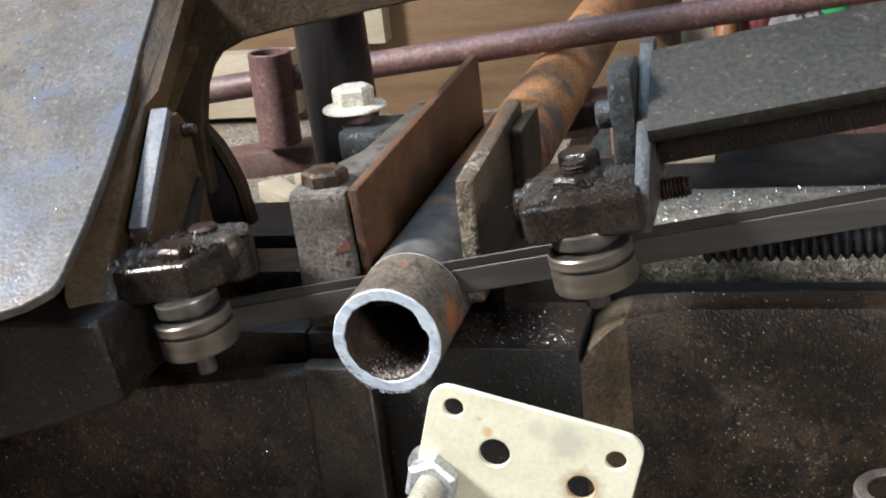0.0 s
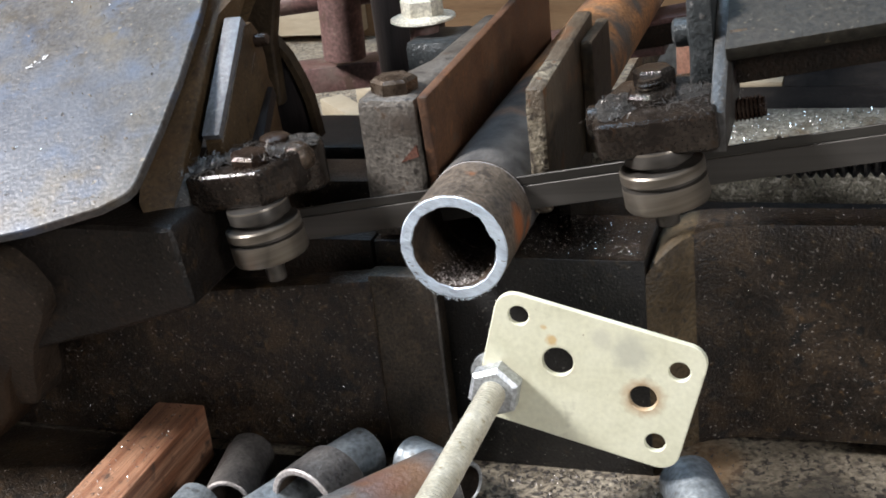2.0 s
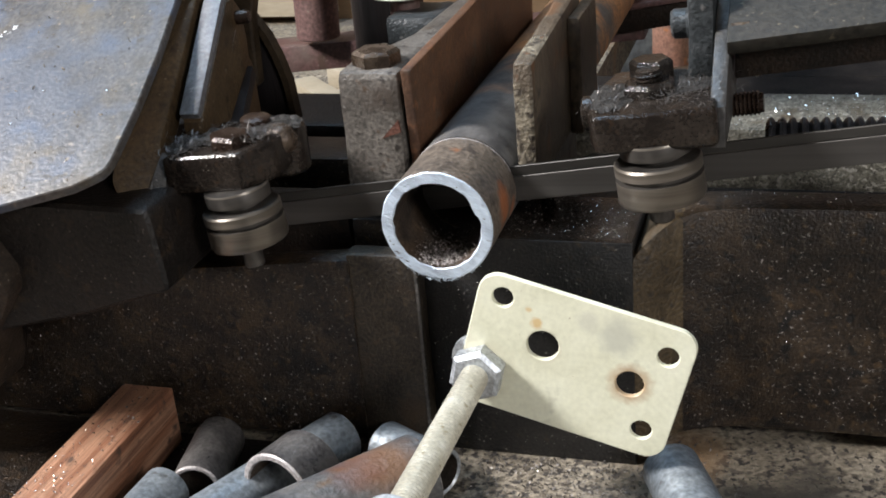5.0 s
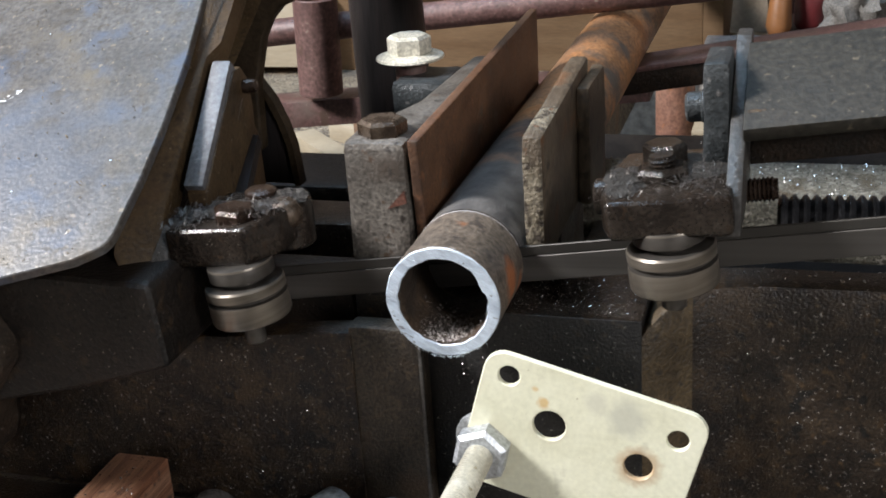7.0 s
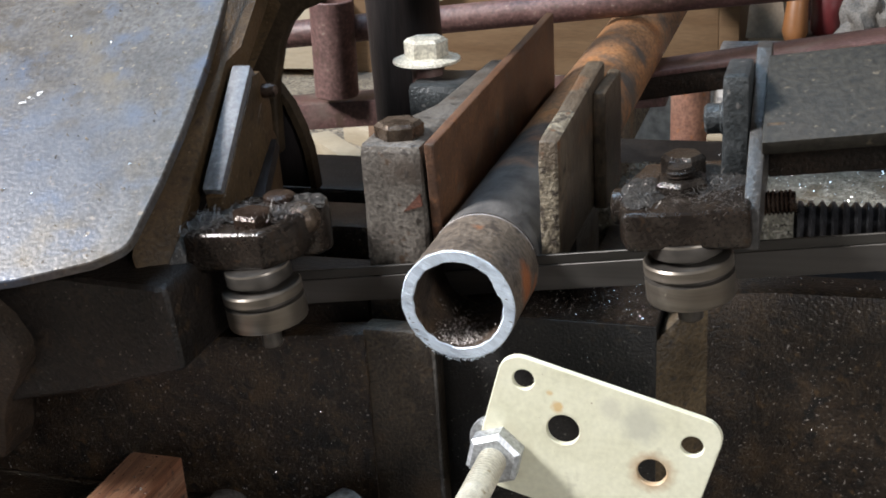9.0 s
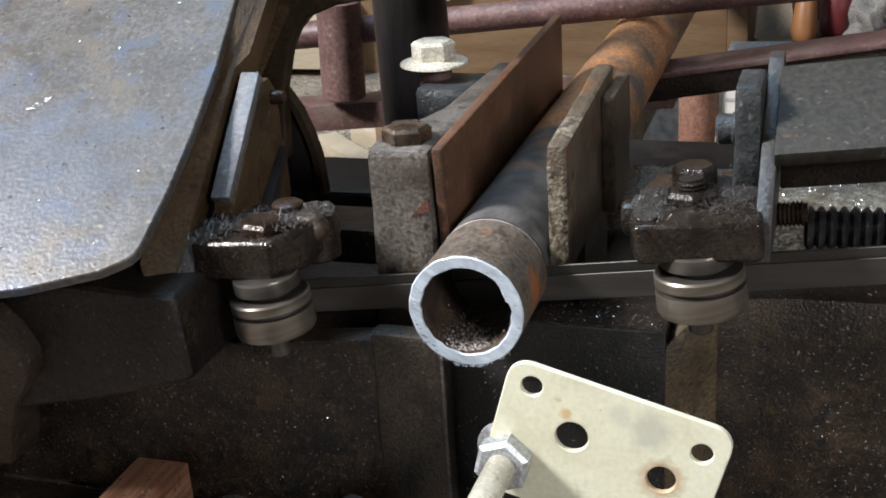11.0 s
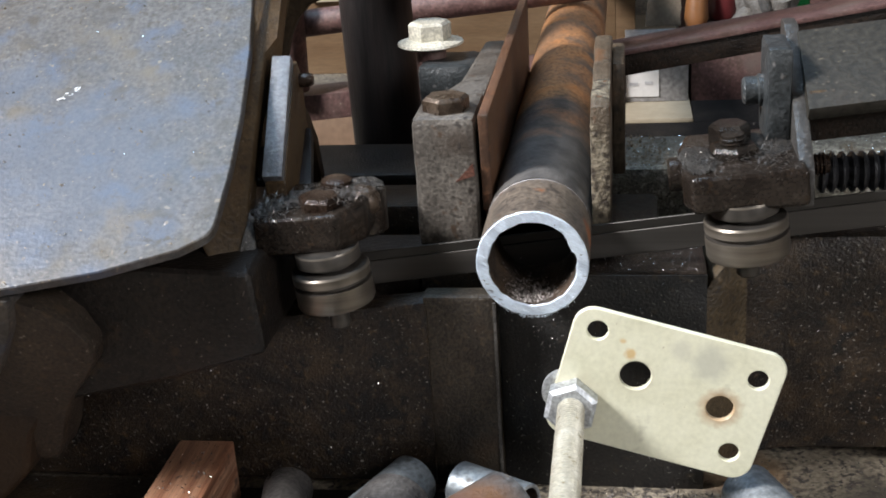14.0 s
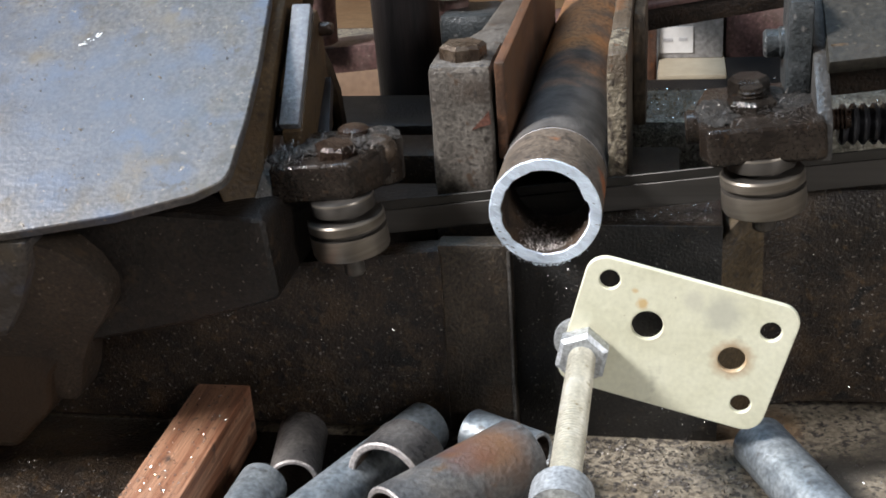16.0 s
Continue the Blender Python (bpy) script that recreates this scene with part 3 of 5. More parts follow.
def curls(n, place, length, seed):
    """Fine hair-like saw chips: thin bent ribbons lying in a loose felt."""
    rng = random.Random(seed)
    bm = bmesh.new()
    for _ in range(n):
        p = Vector(place(rng))
        d = Vector((rng.uniform(-1, 1), rng.uniform(-1, 1), rng.uniform(-0.15, 0.5))).normalized()
        bend = Vector((rng.uniform(-1, 1), rng.uniform(-1, 1), rng.uniform(-0.8, 0.3)))
        h = length * rng.uniform(0.4, 1.4)
        w = Vector((0, 0, 1)).cross(d).normalized() * rng.uniform(0.00005, 0.00011)
        last = None
        for k in range(4):
            row = [bm.verts.new(p - w), bm.verts.new(p + w)]
            if last:
                bm.faces.new((last[0], last[1], row[1], row[0]))
            last = row
            p = p + d * h / 3
            d = (d + bend * 0.35).normalized()
    return bm


# ---- room ----
BENCH = -0.092


def plain(name, bm, mat, label="", category="", kind="structure"):
    return tagged(part(name, bm, mat), label, category, kind=kind)


# room shell added out of view; its pale faces act as reflectors
plain("floor", box(-2.2, 2.2, -2.0, 2.0, -1.02, -0.95, 0), M_ROOM, "workshop floor under the bench, kept pale to bounce light", "floor")
plain("ceiling", box(-2.2, 2.2, -2.0, 2.0, 1.5, 1.56, 0), M_ROOM, "unseen workshop ceiling, kept pale to bounce light", "ceiling")
plain("wall_north", box(-2.2, 2.2, 2.0, 2.06, -0.95, 1.5, 0), M_ROOM, "unseen workshop wall behind the bench, kept pale to bounce light", "wall")
plain("wall_south", box(-2.2, 2.2, -2.06, -2.0, -0.95, 1.5, 0), M_ROOM, "unseen workshop wall, kept pale to bounce light", "wall")
plain("wall_west", box(-2.26, -2.2, -2.0, 2.0, -0.95, 1.5, 0), M_ROOM, "unseen workshop wall, kept pale to bounce light", "wall")
plain("wall_east", box(2.2, 2.26, -2.0, 2.0, -0.95, 1.5, 0), M_ROOM, "unseen workshop wall, kept pale to bounce light", "wall")

bench = thing("workbench", (0, 0.2, -0.95), "wooden bench board speckled with dark metal filings under the saw", "workbench")
part("board", box(-0.75, 0.75, -0.26, 0.455, BENCH - 0.03, BENCH, 0.003), M_BENCH, bench, "speckled board littered with filings")
part("board", box(-0.75, -0.032, 0.457, 0.95, BENCH - 0.03, BENCH, 0.003), M_BENCH, bench)
part("board", box(0.0262, 0.75, 0.457, 0.95, BENCH - 0.03, BENCH, 0.003), M_BENCH, bench)
for lx in (-0.68, 0.68):
    for ly in (-0.2, 0.88):
        part("leg", box(lx - 0.04, lx + 0.04, ly - 0.04, ly + 0.04, -0.95, BENCH - 0.03, 0.003), M_PLY, bench)

# ---- saw bed and vise ----


def cast_wall(path, back, foot, brown=-9.0):
    """An upright casting: (x, y, top) along its front, a straight back, a rounded top lip."""
    bm = bmesh.new()
    cols = []
    for x, y, z in path:
        cols.append([bm.verts.new(q) for q in ((x, y, foot), (x, y, foot * 0.5 + z * 0.5), (x, y, z - 0.003), (x, y + 0.0009, z - 0.0009), (x, y + 0.003, z), (x, back, z), (x, back, foot))])
    for a, b in zip(cols, cols[1:]):
        for i in range(7):
            f = bm.faces.new((a[i], b[i], b[(i + 1) % 7], a[(i + 1) % 7]))
            f.material_index = 1 if b[0].co.x < brown else 0
    bm.faces.new(cols[0][::-1])
    bm.faces.new(cols[-1])
    bmesh.ops.recalc_face_normals(bm, faces=bm.faces)
    bmesh.ops.subdivide_edges(bm, edges=[e for e in bm.edges if e.calc_length() > 0.006], cuts=2, use_grid_fill=True)
    rough_up(bm, 0.00035, 160)
    return bm


bed = thing("saw_bed", (0, 0.12, BENCH), "dark oily cast iron saw bed with brown stains and filings", "saw bed")
part("front_wall", cast_wall([(-0.34, 0.017, -0.033), (-0.22, 0.017, -0.030), (-0.15, 0.017, -0.028), (-0.10, 0.017, -0.0264), (-0.07, 0.017, -0.0235), (-0.0362, 0.017, -0.0200)], 0.0255, -0.0865), M_BED, bed)
# added filler: gives the shaded opening behind the blade its darkness
part("inner_shade_wall", box(-0.28, -0.0400, 0.0325, 0.058, -0.062, -0.0125, 0.002, 0.0003), M_BLACKCAST, bed, "dark filler added for the shade behind the blade")
part("front_wall", cast_wall([(0.0522, 0.0246, -0.0190), (0.0536, 0.0258, -0.0172), (0.0556, 0.0272, -0.0150), (0.0586, 0.0298, -0.0125), (0.0620, 0.0338, -0.0108), (0.0660, 0.0376, -0.0098), (0.0710, 0.0406, -0.0092), (0.0780, 0.0430, -0.0090), (0.0880, 0.0440, -0.0088), (0.13, 0.0440, -0.0086), (0.20, 0.044, -0.0082), (0.28, 0.044, -0.0080), (0.36, 0.044, -0.0078)], 0.0565, -0.0865, 0.0665), [M_BED, M_WEB], bed, "oily cast wall with a brown rounded corner")
part("column", box(-0.0370, -0.0135, 0.0178, 0.0262, -0.0890, -0.0187, 0.0012, 0.0003), M_COLUMN, bed, "upright casting web with a pale worn edge")
part("column", box(-0.0395, -0.0140, 0.0326, 0.058, -0.0800, -0.0128, 0.0012, 0.0003), M_BED, bed)
part("centre_panel", prism([(-0.0135, 0.024, -0.014), (0.0525, 0.024, -0.014), (0.0525, 0.024, -0.092), (0.040, 0.024, -0.092), (0.040, 0.024, -0.0918), (-0.0133, 0.024, -0.0915)], (0, 0.03, 0), 0.0012), M_PANEL, bed, "smooth blue-black panel")
part("worn_edge", box(-0.0145, -0.0134, 0.0171, 0.0183, -0.088, -0.0205, 0.0003, 0.0001), M_BEDGREY, bed, "pale worn edge of the web")
part("ledge", box(-0.0135, 0.0525, 0.0245, 0.060, -0.0215, -0.0135, 0.001, 0.0003), M_OILSTEEL, bed, "oily ledge strewn with filings")
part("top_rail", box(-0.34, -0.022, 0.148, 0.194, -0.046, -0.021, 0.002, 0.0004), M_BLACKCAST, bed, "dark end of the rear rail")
part("top_rail", box(-0.0215, 0.40, 0.148, 0.194, -0.045, -0.020, 0.002, 0.0004), M_RAIL, bed, "grey rear rail covered with bright filings")
part("end_plate", box(0.30, 0.36, 0.058, 0.148, -0.08, -0.0215, 0.002), M_BED, bed)
part("end_plate", box(-0.34, -0.28, 0.030, 0.148, -0.08, -0.033, 0.002), M_BED, bed)
part("foot", box(-0.33, -0.29, 0.06, 0.18, BENCH, -0.0775, 0.002), M_BED, bed)
part("foot", box(0.30, 0.35, 0.06, 0.18, BENCH, -0.078, 0.002), M_BED, bed)
part("foot", box(-0.03, 0.045, 0.054, 0.10, BENCH, -0.076, 0.002), M_BED, bed)
part("base_flange", box(-0.36, -0.1250, -0.14, 0.0165, BENCH, -0.0868, 0.002, 0.0003), M_BED, bed, "dark oily base flange with filings")
# added dark sheet in place of the shade inside the bed opening
part("inner_shade_floor", box(-0.28, 0.30, 0.0582, 0.1478, -0.062, -0.055, 0.001), M_BLACKCAST, bed, "dark sheet added for the shade inside the bed")
part("cross_bar", box(-0.12, 0.016, 0.085, 0.11, -0.032, -0.012, 0.002), M_BED, bed)

vise = thing("vise_fixed_jaw", (-0.03, 0.08, -0.012), "grey cast vise jaw with a rusty brown face plate", "vise jaw")
bm = box(-0.0395, -0.0195, 0.034, 0.066, -0.012, 0.0355, 0.0026)
rough_up(bm, 0.0004, 120, 4)
part("block", bm, M_BLOCK, vise)
bm = prism([(-0.0385, 0.060, 0.0345), (-0.0195, 0.060, 0.0345), (-0.0195, 0.150, 0.0345), (-0.028, 0.150, 0.0345), (-0.030, 0.085, 0.0345)], (0, 0, -0.045), 0.0018)
rough_up(bm, 0.0004, 140, 2)
part("jaw_body", bm, M_BLOCK, vise)
bm = box(-0.0500, -0.028, 0.112, 0.138, -0.01, 0.0335, 0.003)
rough_up(bm, 0.0004, 120, 3)
part("rear_block", bm, M_BLUESTEEL, vise, "dark blue-grey rear block")
bm = prism([(-0.0182, 0.0330, 0.0365), (-0.0182, 0.037, 0.004), (-0.0182, 0.042, 0.0), (-0.0182, 0.206, 0.0), (-0.0182, 0.206, 0.041)], (0.0032, 0, 0), 0.0006)
rough_up(bm, 0.00025, 120, 3)
part("face_plate", bm, M_RUST, vise, "thin rusty brown face plate")
part("notch", prism([(-0.0262, 0.0336, 0.0145), (-0.0205, 0.0336, 0.0205), (-0.0200, 0.0336, 0.0165)], (0, 0.001, 0), 0.0), M_NOTCH, vise, "red-brown notch mark")
b = part("bolt_head", hexa((-0.0295, 0.0445, 0.0352), (-0.0295, 0.0445, 0.0403), 0.0134, turn=0.35), M_VISEBOLT, vise, "oily brown hexagon bolt head")

fl = thing("flange_bolt", (-0.0467, 0.140, 0.0333), "pale flanged hexagon bolt with a broad washer behind the jaw", "bolt")
part("stud", rod((-0.0467, 0.128, 0.026), (-0.0467, 0.128, 0.0385), 0.0058), M_STAND, fl)
part("washer", lathe((-0.0467, 0.128, 0.0383), (-0.0467, 0.128, 0.05), [(0, 0), (0.0120, 0), (0.0128, 0.0005), (0.0126, 0.0013), (0.0085, 0.0024), (0, 0.0026)], 40), M_WASHER, fl)
part("head", hexa((-0.0467, 0.128, 0.0402), (-0.0467, 0.128, 0.0475), 0.0142, turn=0.25), M_WASHER, fl)

mj = thing("vise_moving_jaw", (0.025, 0.07, -0.02), "stained vise jaw plate with a chipped pale front edge", "vise jaw")
bm = box(0.0168, 0.0228, 0.033, 0.112, -0.002, 0.0385, 0.0012)
bmesh.ops.subdivide_edges(bm, edges=bm.edges[:], cuts=5, use_grid_fill=True)
for v in bm.verts:
    v.co.z += 0.06 * (v.co.y - 0.033) * max(0, v.co.z) / 0.0385
rough_up(bm, 0.0006, 220)
bm.normal_update()
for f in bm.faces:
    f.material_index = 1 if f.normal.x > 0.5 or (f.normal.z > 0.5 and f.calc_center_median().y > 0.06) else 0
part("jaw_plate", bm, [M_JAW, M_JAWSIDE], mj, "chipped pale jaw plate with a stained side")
bm = box(0.0229, 0.0272, 0.088, 0.120, -0.002, 0.0385, 0.001)
rough_up(bm, 0.0005, 200, 4)
part("backing_slab", bm, M_JAWSIDE, mj, "stained brown backing slab")
part("slide", box(0.018, 0.040, 0.06, 0.147, -0.0545, -0.030, 0.002), M_BED, mj)
part("slide_neck", box(0.0172, 0.0224, 0.06, 0.10, -0.031, -0.001, 0.001), M_BED, mj)

ls = thing("lead_screw", (0.2, 0.062, 0.01), "black deeply threaded vise lead screw", "lead screw")
part("screw", thread((0.0888, 0.058, 0.0078), (0.34, 0.058, 0.0130), 0.0067, 0.0032, 0.0016, 28), M_SCREW, ls)
part("nut_block", box(0.325, 0.345, 0.05, 0.075, -0.0215, 0.024, 0.002), M_BED, ls)

# ---- the pipe being cut ----
RO, RI = 0.0167, 0.0131
pipe = thing("steel_pipe", (0, 0.3, -0.0167), "rusty orange steel pipe with a bright cut end in the vise", "pipe")


def end_piece():
    """The slice in front of the kerf, its face bright and a little ragged."""
    prof = [(RO - 0.0003, 0.0), (RO, 0.0004)] + [(RO, 0.0004 + 0.0290 * i / 8) for i in range(1, 9)] + [(RI, 0.0294)] + [(RI, 0.0294 - 0.0290 * i / 8) for i in range(1, 8)] + [(RI, 0.0004), (RI + 0.0003, 0.0)]
    bm = lathe((0, 0, 0), (0, 0.02, 0), prof, 96, True)
    for v in bm.verts:
        a = math.atan2(v.co.z, v.co.x)
        r = math.hypot(v.co.x, v.co.z)
        if r > RO - 0.001:
            v.co += Vector((v.co.x, 0, v.co.z)) / r * 0.00018 * noise.noise(v.co * 300)
        else:
            v.co += Vector((v.co.x, 0, v.co.z)) / r * 0.00035 * noise.noise(Vector((math.cos(a) * 6, math.sin(a) * 6, v.co.y * 200)))
            if v.co.y < 0.004 and 0.30 < a < 0.72:
                v.co -= Vector((v.co.x, 0, v.co.z)) / r * 0.0007 * min(1, (0.72 - a) * 5)
        if v.co.y < 0.0006:
            v.co.y += 0.0004 * noise.noise(Vector((v.co.x, v.co.z, 0)) * 260)
    bm.normal_update()
    for f in bm.faces:
        c = f.calc_center_median()
        r = math.hypot(c.x, c.z)
        f.material_index = 1 if c.y < 0.0005 else (2 if r < RI + 0.0006 else 0)
    return bm


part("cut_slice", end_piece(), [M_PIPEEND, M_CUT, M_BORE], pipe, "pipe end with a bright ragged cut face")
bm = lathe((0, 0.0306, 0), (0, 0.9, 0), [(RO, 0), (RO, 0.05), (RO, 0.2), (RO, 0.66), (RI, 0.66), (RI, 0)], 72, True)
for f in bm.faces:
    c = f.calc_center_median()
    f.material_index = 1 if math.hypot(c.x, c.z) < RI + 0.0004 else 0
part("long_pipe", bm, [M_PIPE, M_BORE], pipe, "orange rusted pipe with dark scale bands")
bm = lathe((0, 0.0293, 0), (0, 0.0307, 0), [(RO - 0.0001, 0), (RO - 0.0001, 0.0014), (RI, 0.0014), (RI, 0)], 72, True)
bmesh.ops.delete(bm, geom=[v for v in bm.verts if v.co.z > 0.002], context="VERTS")
part("uncut_neck", bm, M_PIPEEND, pipe)
bm = lathe((0, 0.0287, 0), (0, 0.035, 0), [(RO, 0.0), (RO + 0.00015, 0.0003), (RO, 0.0007)], 96)
bmesh.ops.delete(bm, geom=[v for v in bm.verts if v.co.z < 0.006], context="VERTS")
rough_up(bm, 0.0001, 900)
part("kerf_burr", bm, M_RIMCUT, pipe, "bright burr along the saw cut")

rng = random.Random(12)
nk = bmesh.new()
for a0, h in ((199, 0.0007), (206, 0.0011), (212, 0.0016), (217, 0.0013), (223, 0.0018), (229, 0.0014), (236, 0.0010), (345, 0.0016), (14, 0.0008), (60, 0.0006)):
    a = radians(a0 + rng.uniform(-2, 2))
    r0 = RI + rng.uniform(0.0012, 0.0026)
    w = rng.uniform(0.00010, 0.00022)
    x, z, tilt = r0 * math.cos(a), r0 * math.sin(a), rng.uniform(-0.5, 0.1)
    pts = [(x - h * q, -0.00045, z - h * q * tilt + w * e) for q, e in ((-0.5, 0), (-0.2, 1), (0.2, 0.8), (0.55, 0), (0.1, -0.7), (-0.3, -0.9))]
    nk.faces.new([nk.verts.new(q) for q in pts])
tagged(part("saw_nicks", nk, M_BORE, pipe), "dark nicks in the cut face", kind="stuff")
bm = bmesh.new()
for k in range(110):
    a = radians(rng.gauss(268, 20))
    c = Vector((RO * math.cos(a), rng.uniform(-0.0005, 0.0012), RO * math.sin(a)))
    d = Vector((rng.uniform(-0.6, 0.6), rng.uniform(-0.4, 0.2), -1)) * rng.uniform(0.0002, 0.0009)
    w = Vector((0.00012, 0, 0.00005))
    bm.faces.new([bm.verts.new(q) for q in (c - w, c + w, c + d)])
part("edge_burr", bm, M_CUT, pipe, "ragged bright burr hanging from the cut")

# ---- stop plate on its threaded rod ----
stop = thing("stop_plate", (0.036, -0.003, -0.045), "cream painted steel plate with five holes on a zinc threaded rod", "work stop")


def plate_mesh():
    ang = radians(-16.0)
    u, w = Vector((math.cos(ang), 0, math.sin(ang))), Vector((-math.sin(ang), 0, math.cos(ang)))
    c = Vector((0.0385, -0.003, -0.0414))
    W, H, R = 0.0645, 0.0442, 0.0062
    out = []
    for cx, cy, a0 in ((W / 2 - R, H / 2 - R, 0), (-W / 2 + R, H / 2 - R, 90), (-W / 2 + R, -H / 2 + R, 180), (W / 2 - R, -H / 2 + R, 270)):
        for k in range(7):
            a = radians(a0 + 15 * k)
            out.append((cx + R * math.cos(a), cy + R * math.sin(a)))
    holes = ((0.019, -0.020, 0.0031), (0.030, -0.035, 0.0047), (0.0550, -0.0458, 0.0041), (0.066, -0.0362, 0.0031), (0.058, -0.0610, 0.0031))
    bm = bmesh.new()
    loops = [out]
    local = []
    for hx, hz, r in holes:
        d = Vector((hx, -0.003, hz)) - c
        hu, hw = d.dot(u), d.dot(w)
        local.append((hu, hw, r))
        loops.append([(hu + r * math.cos(2 * math.pi * i / 28), hw + r * math.sin(2 * math.pi * i / 28)) for i in range(28)])
    es = []
    for lp in loops:
        vs = [bm.verts.new(c + u * a + w * b) for a, b in lp]
        es += [bm.edges.new((vs[i], vs[(i + 1) % len(vs)])) for i in range(len(vs))]
    bmesh.ops.triangle_fill(bm, use_beauty=True, edges=es)
    r = bmesh.ops.extrude_face_region(bm, geom=bm.faces[:])
    bmesh.ops.translate(bm, verts=[g for g in r["geom"] if isinstance(g, bmesh.types.BMVert)], vec=Vector((0, 0.0019, 0)))
    bmesh.ops.recalc_face_normals(bm, faces=bm.faces)
    es = [e for e in bm.edges if len(e.link_faces) == 2 and 1.0 < e.calc_face_angle(0)]
    bmesh.ops.bevel(bm, geom=es, offset=0.0003, segments=1, affect="EDGES")
    return bm


part("plate", plate_mesh(), M_CREAM, stop)


part("nut", hexa((0.0107, -0.0031, -0.0440), (0.0107, -0.0100, -0.0434), 0.0146, turn=0.3), M_NUT, stop, "zinc hexagon nut")
part("washer", lathe((0.0090, -0.0009, -0.0420), (0.0090, 0.003, -0.0420), [(0, 0), (0.0074, 0), (0.0074, 0.0016), (0, 0.0016)], 32), M_NUT, stop)
part("threaded_rod", thread((0.0107, 0.004, -0.0440), (0.0122, -0.135, -0.0345), 0.0042, 0.0014, 0.00095, 24), M_ZINC, stop, "zinc threaded rod")
part("end_nut", lathe((0.0117, -0.0865, -0.0373), (0.0117, -0.2, -0.0373), [(0, 0), (0.0070, 0), (0.0078, 0.0006), (0.0078, 0.010), (0, 0.010)], 32), M_NUT, stop)
part("bracket", box(-0.01, 0.03, -0.142, -0.134, BENCH, -0.02, 0.001), M_BEDGREY, stop)

# ---- the swinging saw arm ----
PIVOT = (-0.2639, 0.0, -0.0557)
arm = thing("band_saw_arm", PIVOT, "band saw arm with worn grey cover plate and running blade", "band saw")
TAN = 0.53
CA, SA = 1 / math.hypot(1, TAN), TAN / math.hypot(1, TAN)


def on_slope(x, v, drop=0.0):
    return Vector((x, -0.021 + v * CA + drop * SA, 0.0168 + v * SA - drop * CA))


NRM = Vector((0, -SA, CA))
corner = [(-0.0893 - 0.008 + 0.008 * math.cos(radians(a)), 0.006 + 0.008 * math.sin(radians(a))) for a in (0, -20, -40, -60)]
outline = [(-0.34, 0.17), (-0.1065, 0.17), (-0.0985, 0.11), (-0.0936, 0.080), (-0.0905, 0.050), (-0.0893, 0.028)] + corner + [(-0.0985, -0.0045), (-0.1202, -0.0123), (-0.1527, -0.0196), (-0.25, -0.040), (-0.34, -0.058)]
bm = prism([on_slope(*q) for q in outline], -NRM * 0.0036, 0.0010, 3)
part("cover_plate", bm, M_PAINT, arm, "worn grey-blue cover plate dusted with filings")
rim = [(-0.110, 0.168, 0.0010), (-0.096, 0.168, 0.0040), (-0.0880, 0.093, 0.0050), (-0.0910, 0.086, 0.0055), (-0.0900, 0.0559, 0.0118), (-0.0878, 0.0265, 0.0155)]
rim = [on_slope(*q) for q in rim] + [Vector((-0.0842, -0.0011, -0.0005)), Vector((-0.0951, -0.0074, 0.0021)), Vector((-0.0989, -0.0040, 0.0075)), on_slope(-0.0985, 0.035, 0.0010), on_slope(-0.1005, 0.085, 0.0010)]
part("side_rim", prism(rim, -NRM * 0.008, 0.0006), M_RIM, arm, "brown oily rim sloping down beside the cover plate")
part("scuffed_tip", prism([(-0.0868, 0.0075, 0.0135), (-0.0848, 0.0068, 0.0125), (-0.0838, -0.0020, -0.0008), (-0.0895, -0.0052, 0.0006)], (0, 0.003, -0.002), 0.0005), M_BEDGREY, arm, "bare scuffed metal tip")
web = [(-0.34, 0.02), (-0.081, 0.004), (-0.079, -0.0225), (-0.110, -0.0315), (-0.142, -0.0385), (-0.153, -0.0435), (-0.160, -0.052), (-0.1635, -0.066), (-0.178, -0.080), (-0.25, -0.0815), (-0.34, -0.08)]
part("casting", prism([(x, -0.017, z) for x, z in web], (0, 0.045, 0), 0.003, 3), M_CASTING, arm, "dark cast iron arm body with rust stains")
# black strip that paints the shade in the gap between rim and bar
part("gap_shade", prism([on_slope(x, v, 0.034) for x, v in ((-0.092, 0.079), (-0.080, 0.079), (-0.072, 0.03), (-0.082, 0.02))], -NRM * 0.004, 0), M_BLACK, arm, "black strip for the shade in the gap beside the guide bar")
bar_pts = [Vector(q) for q in ((-0.0885, 0.0564, 0.0515), (-0.0819, 0.0566, 0.0515), (-0.0786, 0.0191, 0.0214), (-0.0853, 0.0191, 0.0214))]
part("guide_bar", prism(bar_pts, (0, 0.0087, -0.0109), 0.0009), M_BAR, arm, "bare grey guide bar")
side = [(0.0200, 0.0040), (0.0200, 0.0188), (0.0560, 0.0478), (0.0625, 0.0480), (0.0670, 0.0430), (0.0690, 0.0330), (0.0680, 0.0260), (0.0705, 0.0230), (0.0710, 0.0040)]
bm = prism([(-0.0779 - 0.088 * (y - 0.0191), y, z) for y, z in side], (-0.0065, -0.0006, 0), 0.0007)
rough_up(bm, 0.0002, 200)
part("bar_bracket", bm, M_RIM, arm, "brown oily bracket carrying the guide bar")
part("bar_bolt", lathe((-0.0832, 0.0627, 0.0410), (-0.073, 0.0627, 0.0418), [(0, 0), (0.0024, 0), (0.0024, 0.0050), (0.0018, 0.0062), (0, 0.0064)], 16), M_BOLT, arm)
flap = [(-0.1140, 0.128, 0.0290), (-0.1080, 0.128, 0.0262), (-0.1030, 0.128, 0.0185), (-0.0995, 0.128, 0.0095), (-0.0970, 0.128, 0.0000), (-0.0958, 0.128, -0.0160)]
